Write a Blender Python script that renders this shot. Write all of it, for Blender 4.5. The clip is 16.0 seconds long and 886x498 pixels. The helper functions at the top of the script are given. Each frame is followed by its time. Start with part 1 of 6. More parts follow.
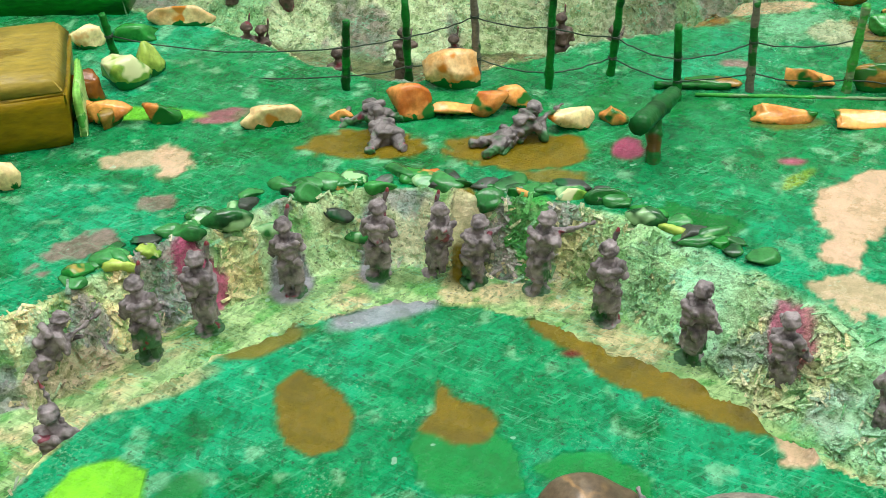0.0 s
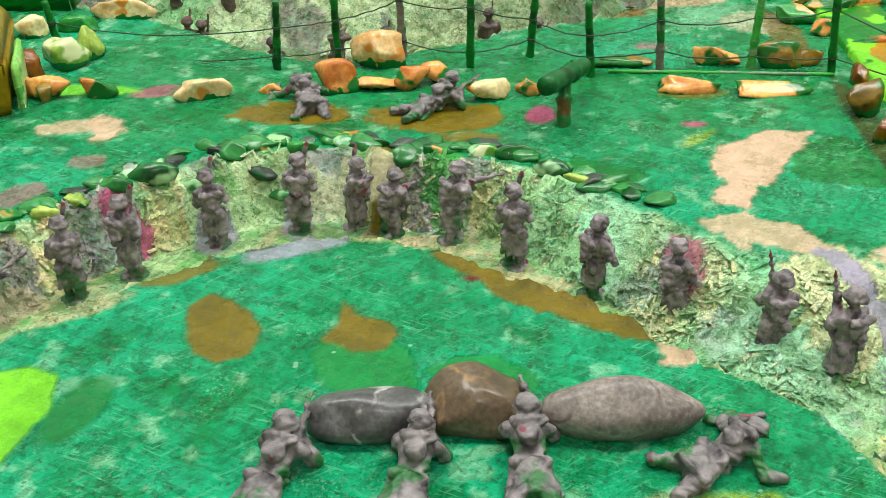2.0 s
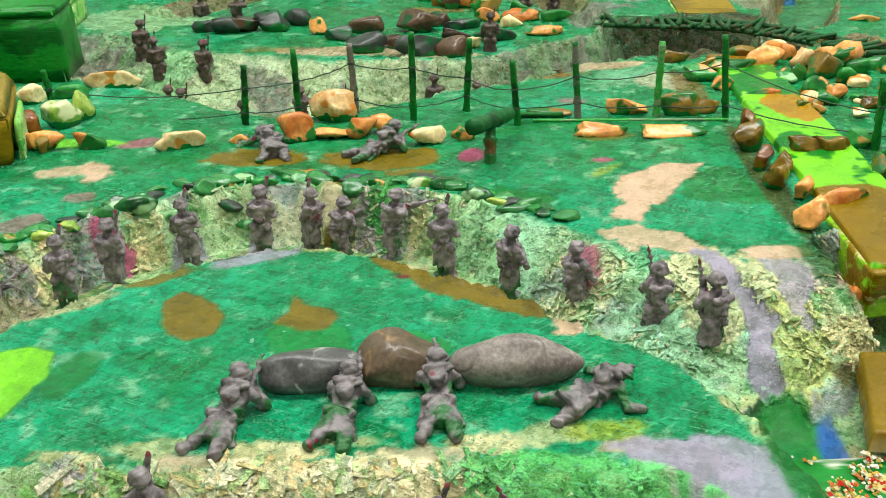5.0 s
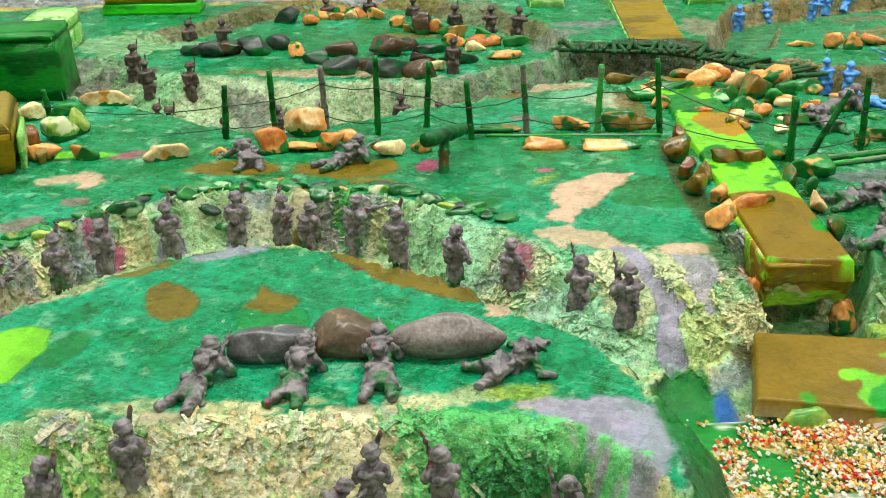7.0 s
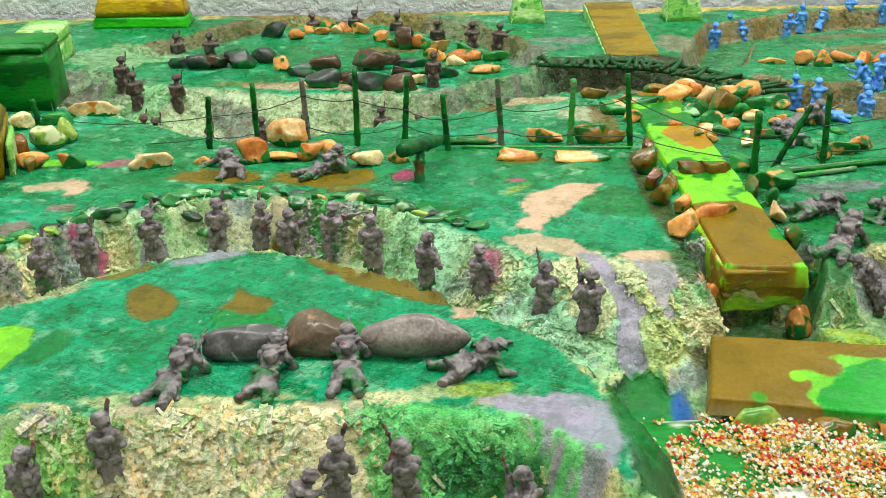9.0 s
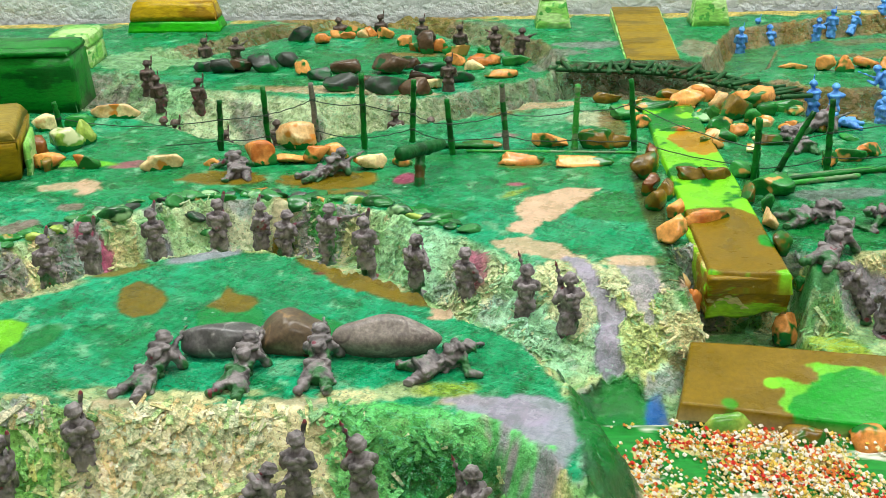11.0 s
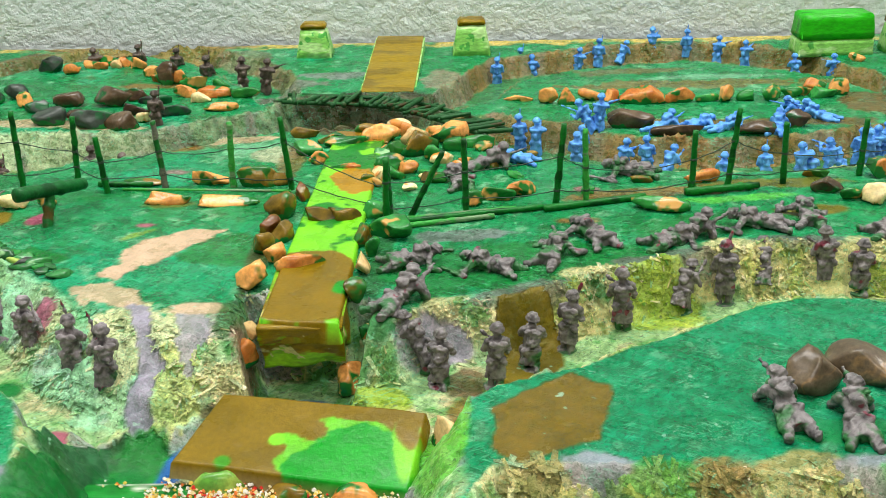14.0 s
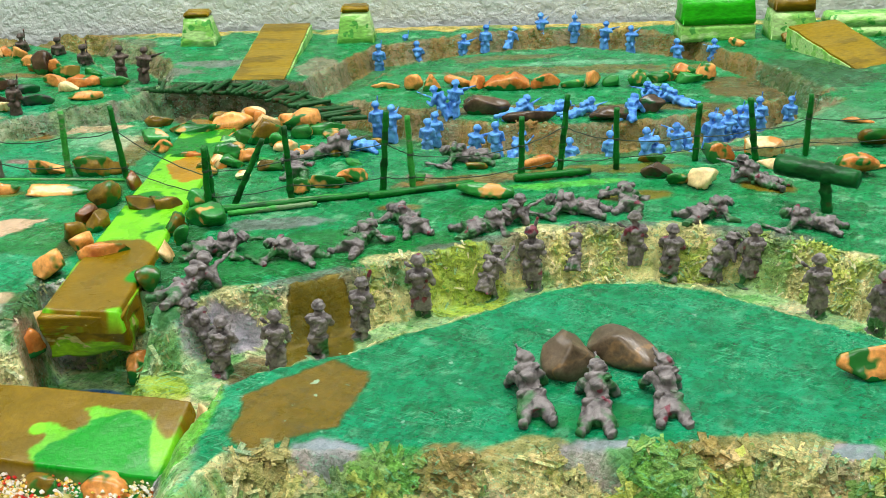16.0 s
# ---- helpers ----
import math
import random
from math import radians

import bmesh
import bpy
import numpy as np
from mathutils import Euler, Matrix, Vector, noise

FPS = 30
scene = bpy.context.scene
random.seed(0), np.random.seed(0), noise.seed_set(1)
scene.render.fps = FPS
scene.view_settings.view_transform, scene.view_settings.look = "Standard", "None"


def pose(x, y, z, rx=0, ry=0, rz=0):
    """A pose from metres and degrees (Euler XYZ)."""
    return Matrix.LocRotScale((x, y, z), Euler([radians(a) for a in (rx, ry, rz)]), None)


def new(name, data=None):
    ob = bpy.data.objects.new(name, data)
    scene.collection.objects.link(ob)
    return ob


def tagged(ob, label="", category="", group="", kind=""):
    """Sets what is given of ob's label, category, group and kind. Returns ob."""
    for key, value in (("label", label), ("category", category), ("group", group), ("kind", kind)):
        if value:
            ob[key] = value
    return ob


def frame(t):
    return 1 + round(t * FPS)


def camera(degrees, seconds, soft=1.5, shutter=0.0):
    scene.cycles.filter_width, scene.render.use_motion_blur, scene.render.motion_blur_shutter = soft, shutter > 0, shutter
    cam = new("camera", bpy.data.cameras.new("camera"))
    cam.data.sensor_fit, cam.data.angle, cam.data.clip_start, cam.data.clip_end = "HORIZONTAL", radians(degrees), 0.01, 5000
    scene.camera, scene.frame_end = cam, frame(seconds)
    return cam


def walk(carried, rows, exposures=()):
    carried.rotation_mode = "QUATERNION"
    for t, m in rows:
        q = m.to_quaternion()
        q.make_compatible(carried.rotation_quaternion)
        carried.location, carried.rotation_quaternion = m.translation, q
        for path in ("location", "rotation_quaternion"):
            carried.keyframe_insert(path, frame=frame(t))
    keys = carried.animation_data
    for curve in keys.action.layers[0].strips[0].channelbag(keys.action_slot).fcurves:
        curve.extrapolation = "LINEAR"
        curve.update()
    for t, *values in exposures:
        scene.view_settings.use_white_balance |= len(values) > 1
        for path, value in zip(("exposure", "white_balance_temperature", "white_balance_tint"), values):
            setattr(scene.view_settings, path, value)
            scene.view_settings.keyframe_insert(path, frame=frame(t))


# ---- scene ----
cam = camera(44.4, 16.0, 0.85)
METRES, EYE, TILT, LEAN, TURN = 0.55, 0.215, -35.6, 0.6, 0.0
ROWS = [
    (0.0, 0.0, 0.0, 0.0, 0.0, 0.0, 0.0),
    (0.5, 0.0202, -0.0155, -0.0269, -0.24, 1.33, 0.12),
    (1.0, 0.0308, -0.0226, -0.0381, -1.25, 1.92, 0.48),
    (1.5, 0.0364, -0.0203, -0.0536, -1.36, 2.54, 0.6),
    (2.0, 0.0411, -0.0322, -0.0798, -1.11, 3.65, 0.51),
    (2.5, 0.0431, -0.0464, -0.0997, -1.25, 4.76, 0.76),
    (3.0, 0.0449, -0.0593, -0.1139, -0.92, 5.96, 0.87),
    (3.5, 0.0457, -0.0832, -0.1303, -0.62, 7.29, 1.01),
    (4.0, 0.0517, -0.1084, -0.1441, -0.7, 7.84, 1.13),
    (4.5, 0.062, -0.1278, -0.1518, -0.87, 8.44, 1.26),
    (5.0, 0.0742, -0.1472, -0.1545, -1.59, 8.92, 1.67),
    (7.5, 0.1126, -0.2619, -0.2018, -1.79, 10.31, 1.63),
    (8.0, 0.1183, -0.2663, -0.2069, -1.74, 10.42, 1.35),
    (8.5, 0.1213, -0.2724, -0.2091, -2.03, 10.73, 1.43),
    (9.0, 0.1245, -0.2804, -0.208, -2.12, 10.98, 1.35),
    (11.5, 0.2339, -0.2984, -0.2084, 1.47, 11.23, -0.17),
    (12.0, 0.2921, -0.3022, -0.1999, 1.38, 11.51, -0.08),
    (12.5, 0.3557, -0.3023, -0.1941, 0.98, 11.99, 0.29),
    (13.0, 0.4193, -0.2986, -0.1882, 1.02, 12.49, -0.14),
    (13.5, 0.4791, -0.2902, -0.1865, 1.01, 12.17, -0.28),
    (14.0, 0.5412, -0.2737, -0.1815, 0.57, 11.92, 0.24),
    (14.5, 0.5981, -0.2637, -0.1744, 0.89, 11.88, 0.13),
    (15.0, 0.6464, -0.2612, -0.1772, 1.14, 11.49, 0.47),
    (15.5, 0.6812, -0.2666, -0.1818, 0.78, 11.28, 0.51),
    (16.0, 0.7087, -0.2714, -0.1829, 0.41, 11.27, 0.67),
]
walk(cam, [(t, pose(0, 0, EYE, TILT, LEAN, TURN) @ pose(METRES * x, METRES * y, METRES * z, 90 + pitch, roll, yaw)) for t, x, y, z, yaw, pitch, roll in ROWS])

# ---- light ----
world = bpy.data.worlds.new("room_air")
scene.world = world
world.use_nodes = True
world.node_tree.nodes["Background"].inputs[0].default_value = (0.8, 0.9, 1.0, 1)
world.node_tree.nodes["Background"].inputs[1].default_value = 0.02


def ceiling_lamp(x, y, z, sx, sy, watts, colour):
    data = bpy.data.lights.new("ceiling_lamp", "AREA")
    data.shape, data.size, data.size_y, data.energy, data.color = "RECTANGLE", sx, sy, watts, colour
    ob = new("ceiling_lamp", data)
    ob.matrix_world = pose(x, y, z, 0, 0, 0)


ceiling_lamp(-0.35, 0.46, 1.58, 1.2, 0.3, 22.0, (1.0, 0.985, 0.965))
ceiling_lamp(1.0, 0.46, 1.58, 1.2, 0.3, 22.0, (1.0, 0.985, 0.965))
ceiling_lamp(0.3, -1.0, 1.58, 1.2, 0.3, 14.5, (1.0, 0.98, 0.95))
scene.view_settings.exposure = 0.0


# ---- numbers and paint ----
def rgb(r, g, b):
    """Linear colour from the usual 0 to 255 values."""
    return tuple(c / 3294.6 if c <= 10.3 else ((c / 255 + 0.055) / 1.055) ** 2.4 for c in (r, g, b))


TEAL, MID, DEEP = rgb(4, 162, 108), rgb(0, 140, 74), rgb(0, 114, 42)
MINT, STRAW, LEAF = rgb(150, 212, 165), rgb(236, 224, 164), rgb(62, 165, 66)
OLIVE, TAN, LILAC = rgb(110, 97, 12), rgb(200, 172, 140), rgb(150, 146, 162)
PINK, LIME, BLUE = rgb(172, 66, 108), rgb(116, 202, 34), rgb(28, 92, 165)
OCHRE, STONEGREY, YELLOW = rgb(142, 104, 48), rgb(128, 124, 118), rgb(226, 206, 96)
YGREEN, EARTH, WHITE = rgb(158, 186, 42), rgb(88, 60, 20), rgb(225, 232, 222)


def lattice(ix, iy, seed):
    h = (ix * 374761393 + iy * 668265263 + seed * 974634777) & 0xFFFFFFFF
    h = ((h ^ (h >> 13)) * 1274126177) & 0xFFFFFFFF
    return ((h ^ (h >> 16)) & 0xFFFF) / 65535.0


def grain(x, y, size, seed=0):
    """Smooth noise 0..1 with features of that size in metres."""
    u, v = np.asarray(x) / size + 311.7, np.asarray(y) / size + 177.3
    iu, iv = np.floor(u).astype(np.int64), np.floor(v).astype(np.int64)
    fu, fv = u - iu, v - iv
    fu, fv = fu * fu * (3 - 2 * fu), fv * fv * (3 - 2 * fv)
    a = lattice(iu, iv, seed) * (1 - fu) + lattice(iu + 1, iv, seed) * fu
    b = lattice(iu, iv + 1, seed) * (1 - fu) + lattice(iu + 1, iv + 1, seed) * fu
    return a * (1 - fv) + b * fv


def cloud(x, y, size, seed=0, octaves=4):
    total, weight = 0, 0
    for k in range(octaves):
        total = total + grain(x, y, size / 2 ** k, seed + 17 * k) * 0.55 ** k
        weight += 0.55 ** k
    return total / weight


def ease(v):
    v = np.clip(v, 0, 1)
    return v * v * (3 - 2 * v)


def line_distance(x, y, pts):
    best = np.full(np.shape(x), 9.0)
    for (x0, y0), (x1, y1) in zip(pts, pts[1:]):
        dx, dy = x1 - x0, y1 - y0
        s = np.clip(((x - x0) * dx + (y - y0) * dy) / (dx * dx + dy * dy), 0, 1)
        best = np.minimum(best, np.hypot(x - x0 - s * dx, y - y0 - s * dy))
    return best


def inside(x, y, pts):
    r = np.zeros(np.shape(x), bool)
    for (x0, y0), (x1, y1) in zip(pts, pts[1:] + pts[:1]):
        if y0 != y1:
            r ^= ((y0 > y) != (y1 > y)) & (x < (x1 - x0) * (y - y0) / (y1 - y0) + x0)
    return r


# ---- node materials ----
def material(name, rough=0.4, spec=0.5, coat=0.0):
    mat = bpy.data.materials.new(name)
    mat.use_nodes = True
    nt = mat.node_tree
    b = nt.nodes["Principled BSDF"]
    b.inputs["Roughness"].default_value = rough
    b.inputs["Specular IOR Level"].default_value = spec
    b.inputs["Coat Weight"].default_value = coat
    b.inputs["Coat Roughness"].default_value = 0.15
    return mat, nt, b


def add(nt, kind, **values):
    n = nt.nodes.new(kind)
    for key, value in values.items():
        n.inputs[key.replace("_", " ")].default_value = value
    return n


def coords(nt, which="Object", shift=False):
    tc = nt.nodes.new("ShaderNodeTexCoord")
    if not shift:
        return tc.outputs[which]
    info = nt.nodes.new("ShaderNodeObjectInfo")
    m = nt.nodes.new("ShaderNodeVectorMath")
    m.operation = "MULTIPLY_ADD"
    nt.links.new(info.outputs["Random"], m.inputs[0])
    m.inputs[1].default_value = (3.1, 5.7, 2.3)
    nt.links.new(tc.outputs[which], m.inputs[2])
    return m.outputs[0]


def noise_tex(nt, vec, scale, detail=4.0, rough=0.55):
    n = add(nt, "ShaderNodeTexNoise", Scale=scale, Detail=detail, Roughness=rough)
    nt.links.new(vec, n.inputs["Vector"])
    return n.outputs["Fac"]


def ramp(nt, fac, *stops):
    r = nt.nodes.new("ShaderNodeValToRGB")
    e = r.color_ramp.elements
    while len(e) < len(stops):
        e.new(0.5)
    for el, (p, c) in zip(e, stops):
        el.position, el.color = p, (*c[:3], 1)
    nt.links.new(fac, r.inputs[0])
    return r.outputs[0]


def step(nt, fac, lo, hi):
    m = nt.nodes.new("ShaderNodeMapRange")
    nt.links.new(fac, m.inputs[0])
    m.inputs[1].default_value, m.inputs[2].default_value = lo, hi
    return m.outputs[0]


def blend(nt, fac, a, b, mode="MIX"):
    m = nt.nodes.new("ShaderNodeMix")
    m.data_type, m.blend_type = "RGBA", mode
    for sock, v in ((m.inputs[0], fac), (m.inputs[6], a), (m.inputs[7], b)):
        if isinstance(v, (int, float)):
            sock.default_value = v
        elif isinstance(v, tuple):
            sock.default_value = (*v[:3], 1)
        else:
            nt.links.new(v, sock)
    return m.outputs[2]


def maths(nt, op, a, b):
    m = nt.nodes.new("ShaderNodeMath")
    m.operation = op
    for sock, v in ((m.inputs[0], a), (m.inputs[1], b)):
        if isinstance(v, (int, float)):
            sock.default_value = v
        else:
            nt.links.new(v, sock)
    return m.outputs[0]


def bump(nt, b, height, strength, distance):
    n = add(nt, "ShaderNodeBump", Strength=strength, Distance=distance)
    nt.links.new(height, n.inputs["Height"])
    nt.links.new(n.outputs[0], b.inputs["Normal"])


def flake(nt, vec, angle, scale, stretch=0.3):
    """Random tone of long flat chips that lie at that angle."""
    rot = nt.nodes.new("ShaderNodeVectorRotate")
    rot.rotation_type = "Z_AXIS"
    rot.inputs["Angle"].default_value = angle
    nt.links.new(vec, rot.inputs["Vector"])
    sc = nt.nodes.new("ShaderNodeVectorMath")
    sc.operation = "MULTIPLY"
    nt.links.new(rot.outputs[0], sc.inputs[0])
    sc.inputs[1].default_value = (stretch, 1.0, 0.8)
    warp = add(nt, "ShaderNodeTexNoise", Scale=180.0, Detail=2.0)
    nt.links.new(vec, warp.inputs["Vector"])
    mix = nt.nodes.new("ShaderNodeVectorMath")
    mix.operation = "MULTIPLY_ADD"
    nt.links.new(warp.outputs["Color"], mix.inputs[0])
    mix.inputs[1].default_value = (0.004, 0.004, 0.004)
    nt.links.new(sc.outputs[0], mix.inputs[2])
    v = add(nt, "ShaderNodeTexVoronoi", Scale=scale, Randomness=1.0)
    nt.links.new(mix.outputs[0], v.inputs["Vector"])
    sep = nt.nodes.new("ShaderNodeSeparateColor")
    nt.links.new(v.outputs["Color"], sep.inputs[0])
    return sep.outputs[0]


def strands(nt, vec, scale, fine):
    """Pressed-chip grain: layers of chips at several angles over fine grit."""
    chip = flake(nt, vec, 0.5, scale)
    a = maths(nt, "ADD", maths(nt, "MULTIPLY", chip, 0.3), maths(nt, "MULTIPLY", flake(nt, vec, -0.9, scale * 1.3), 0.3))
    a = maths(nt, "ADD", a, maths(nt, "MULTIPLY", flake(nt, vec, 1.7, scale * 1.8, 0.22), 0.2))
    a = maths(nt, "ADD", a, maths(nt, "MULTIPLY", noise_tex(nt, vec, fine, 5, 0.72), 0.7))
    return maths(nt, "SUBTRACT", a, 0.25), chip


def scratch(nt, vec, angle, scale):
    """Long thin marks of a dry brush at that angle."""
    rot = nt.nodes.new("ShaderNodeVectorRotate")
    rot.rotation_type = "Z_AXIS"
    rot.inputs["Angle"].default_value = angle
    nt.links.new(vec, rot.inputs["Vector"])
    sc = nt.nodes.new("ShaderNodeVectorMath")
    sc.operation = "MULTIPLY"
    nt.links.new(rot.outputs[0], sc.inputs[0])
    sc.inputs[1].default_value = (0.13, 1.0, 0.6)
    return noise_tex(nt, sc.outputs[0], scale, 2, 0.5)


def painted(name, cell=420.0, fine=1100.0, relief=0.0015, streak=0.5):
    """Brush paint over pressed chips; the mesh's own paint patches give the colour, and torn slopes (alpha) show the chips."""
    mat, nt, b = material(name, 0.34, 0.26, 0.05)
    att = nt.nodes.new("ShaderNodeAttribute")
    att.attribute_name = "paint"
    torn = att.outputs["Alpha"]
    keep = step(nt, torn, -0.8, 0.0)
    vec = coords(nt)
    fibre, chip = strands(nt, vec, cell, fine)
    broad = noise_tex(nt, vec, 55, 6, 0.65)
    col = blend(nt, 1.0, att.outputs["Color"], ramp(nt, broad, (0.28, (0.66, 0.7, 0.62)), (0.5, (1, 1, 1)), (0.72, (1.3, 1.2, 1.35))), "MULTIPLY")
    soft = ramp(nt, fibre, (0.3, (0.58, 0.66, 0.58)), (0.5, (1.02, 1.02, 1.02)), (0.7, (1.38, 1.26, 1.32)))
    hard = ramp(nt, fibre, (0.25, (0.6, 0.67, 0.52)), (0.48, (1.08, 1.1, 1.02)), (0.75, (1.42, 1.38, 1.36)))
    col = blend(nt, maths(nt, "ADD", maths(nt, "MULTIPLY", keep, 0.65), 0.35), col, blend(nt, torn, soft, hard), "MULTIPLY")
    tint = ramp(nt, chip, (0.1, LEAF), (0.35, rgb(170, 190, 120)), (0.6, rgb(226, 220, 180)), (0.85, rgb(120, 200, 140)))
    col = blend(nt, maths(nt, "MULTIPLY", torn, 0.16), col, tint)
    rub = maths(nt, "MULTIPLY", step(nt, noise_tex(nt, vec, 900, 4, 0.7), 0.52, 0.66), step(nt, noise_tex(nt, vec, 42, 5, 0.65), 0.47, 0.62))
    col = blend(nt, maths(nt, "MULTIPLY", maths(nt, "MULTIPLY", rub, streak), keep), col, rgb(150, 222, 180))
    fleck = step(nt, noise_tex(nt, vec, 520, 2), 0.63, 0.67)
    col = blend(nt, maths(nt, "MULTIPLY", maths(nt, "MULTIPLY", fleck, 0.6), keep), col, rgb(52, 66, 44))
    dab = step(nt, noise_tex(nt, vec, 150, 2), 0.72, 0.74)
    col = blend(nt, maths(nt, "MULTIPLY", dab, 0.55), col, rgb(176, 222, 196))
    one, two = scratch(nt, vec, 0.45, 1000), scratch(nt, vec, -0.6, 850)
    dry = maths(nt, "MAXIMUM", step(nt, one, 0.60, 0.66), step(nt, two, 0.61, 0.67))
    dry = maths(nt, "MULTIPLY", dry, step(nt, noise_tex(nt, vec, 38, 4, 0.6), 0.42, 0.6))
    col = blend(nt, maths(nt, "MULTIPLY", maths(nt, "MULTIPLY", dry, 0.4), keep), col, rgb(120, 226, 176))
    groove = maths(nt, "MAXIMUM", step(nt, one, 0.40, 0.34), step(nt, two, 0.39, 0.33))
    groove = maths(nt, "MULTIPLY", groove, step(nt, noise_tex(nt, vec, 47, 4, 0.6), 0.4, 0.58))
    col = blend(nt, maths(nt, "MULTIPLY", maths(nt, "MULTIPLY", groove, 0.5), keep), col, blend(nt, 1.0, col, (0.35, 0.5, 0.35), "MULTIPLY"))
    nt.links.new(col, b.inputs["Base Color"])
    nt.links.new(ramp(nt, broad, (0.3, (0.16, 0.16, 0.16)), (0.7, (0.4, 0.4, 0.4))), b.inputs["Roughness"])
    h = maths(nt, "ADD", fibre, maths(nt, "MULTIPLY", chip, 0.15))
    h = maths(nt, "ADD", h, maths(nt, "MULTIPLY", noise_tex(nt, vec, 260, 4), 0.8))
    h = maths(nt, "ADD", h, maths(nt, "MULTIPLY", maths(nt, "ADD", one, two), 0.5))
    h = maths(nt, "MULTIPLY", h, maths(nt, "ADD", maths(nt, "MULTIPLY", keep, 0.6), 0.4))
    bump(nt, b, h, 1.0, relief)
    return mat


def stone_mat(name, base, dark, splash, amount, rough=0.22, grainy=90.0, foot=0.001, vein=None):
    """Varnished pebble with splashes of paint, its foot painted with the ground."""
    mat, nt, b = material(name, rough, 0.35, 0.12)
    vec = coords(nt, "Object", True)
    info = nt.nodes.new("ShaderNodeObjectInfo")
    a = noise_tex(nt, vec, grainy, 5)
    shade = maths(nt, "ADD", a, maths(nt, "MULTIPLY", maths(nt, "SUBTRACT", info.outputs["Random"], 0.5), 0.3))
    col = ramp(nt, shade, (0.3, dark), (0.5, base), (0.75, tuple(min(1, c * 1.45 + 0.02) for c in base)))
    layer = noise_tex(nt, vec, grainy * 6, 3)
    col = blend(nt, 0.4, col, ramp(nt, layer, (0.35, (0.5, 0.45, 0.4)), (0.65, (1.25, 1.25, 1.2))), "MULTIPLY")
    mask = step(nt, noise_tex(nt, vec, 85, 2), 0.6 - amount, 0.66 - amount)
    col = blend(nt, mask, col, splash)
    if vein:
        band = maths(nt, "ABSOLUTE", maths(nt, "SUBTRACT", noise_tex(nt, vec, 48, 3, 0.45), 0.5), 0.0)
        col = blend(nt, maths(nt, "MULTIPLY", step(nt, band, 0.022, 0.006), step(nt, a, 0.42, 0.56)), col, vein)
        speck = noise_tex(nt, vec, 700, 3, 0.6)
        col = blend(nt, 0.6, col, ramp(nt, speck, (0.35, (0.6, 0.6, 0.6)), (0.65, (1.35, 1.33, 1.3))), "MULTIPLY")
    if foot:
        sep = nt.nodes.new("ShaderNodeSeparateXYZ")
        nt.links.new(coords(nt), sep.inputs[0])
        rim = maths(nt, "MULTIPLY_ADD", noise_tex(nt, vec, 140, 3), 0.012)
        rim.node.inputs[2].default_value = foot - 0.0098
        col = blend(nt, step(nt, maths(nt, "SUBTRACT", rim, sep.outputs[2]), 0.0, 0.0004), col, rgb(14, 112, 44))
    nt.links.new(col, b.inputs["Base Color"])
    bump(nt, b, a, 0.35, 0.001)
    return mat


def figure_mat(name, base, dark, splash, low, rough=0.42):
    """Moulded soft plastic, its foot splashed with ground paint."""
    mat, nt, b = material(name, rough, 0.35, 0.0)
    vec = coords(nt, "Object", True)
    a = noise_tex(nt, vec, 260, 4)
    col = ramp(nt, a, (0.32, dark), (0.5, base), (0.7, tuple(min(1, c * 1.5) for c in base)))
    tc = nt.nodes.new("ShaderNodeTexCoord")
    sep = nt.nodes.new("ShaderNodeSeparateXYZ")
    nt.links.new(tc.outputs["Object"], sep.inputs[0])
    wob = maths(nt, "MULTIPLY_ADD", noise_tex(nt, vec, 110, 4), 0.05)
    edge = maths(nt, "SUBTRACT", wob, sep.outputs[2])
    wob.node.inputs[2].default_value = low - 0.025
    col = blend(nt, maths(nt, "MULTIPLY", step(nt, edge, 0.0, 0.004), 0.85), col, splash)
    if low > 0:
        col = blend(nt, step(nt, sep.outputs[2], 0.0290, 0.0294), col, rgb(132, 58, 66))
    dab = step(nt, noise_tex(nt, vec, 150, 2), 0.67, 0.69)
    col = blend(nt, maths(nt, "MULTIPLY", dab, 0.8 if low > 0 else 0.0), col, rgb(120, 30, 55))
    nt.links.new(col, b.inputs["Base Color"])
    bump(nt, b, noise_tex(nt, vec, 520, 4), 0.7, 0.0010)
    return mat


def brushed(name, base, second, amount=0.5, rough=0.34, scale=55.0, third=None):
    """Hand-brushed paint with a second colour showing in patches."""
    mat, nt, b = material(name, rough, 0.22, 0.04)
    vec = coords(nt, "Object", True)
    sc = nt.nodes.new("ShaderNodeVectorMath")
    sc.operation = "MULTIPLY"
    nt.links.new(vec, sc.inputs[0])
    sc.inputs[1].default_value = (0.35, 1.0, 1.0)
    a = noise_tex(nt, sc.outputs[0], scale, 4)
    strokes = noise_tex(nt, sc.outputs[0], scale * 9, 3)
    col = blend(nt, step(nt, a, 0.72 - 0.4 * amount, 0.76 - 0.4 * amount), base, second)
    if third:
        col = blend(nt, step(nt, noise_tex(nt, vec, scale * 1.7, 2), 0.6, 0.63), col, third)
    col = blend(nt, 1.0, col, ramp(nt, strokes, (0.3, (0.7, 0.72, 0.7)), (0.7, (1.2, 1.2, 1.15))), "MULTIPLY")
    nt.links.new(col, b.inputs["Base Color"])
    bump(nt, b, strokes, 0.5, 0.0007)
    return mat


M_GROUND = painted("painted_ground")


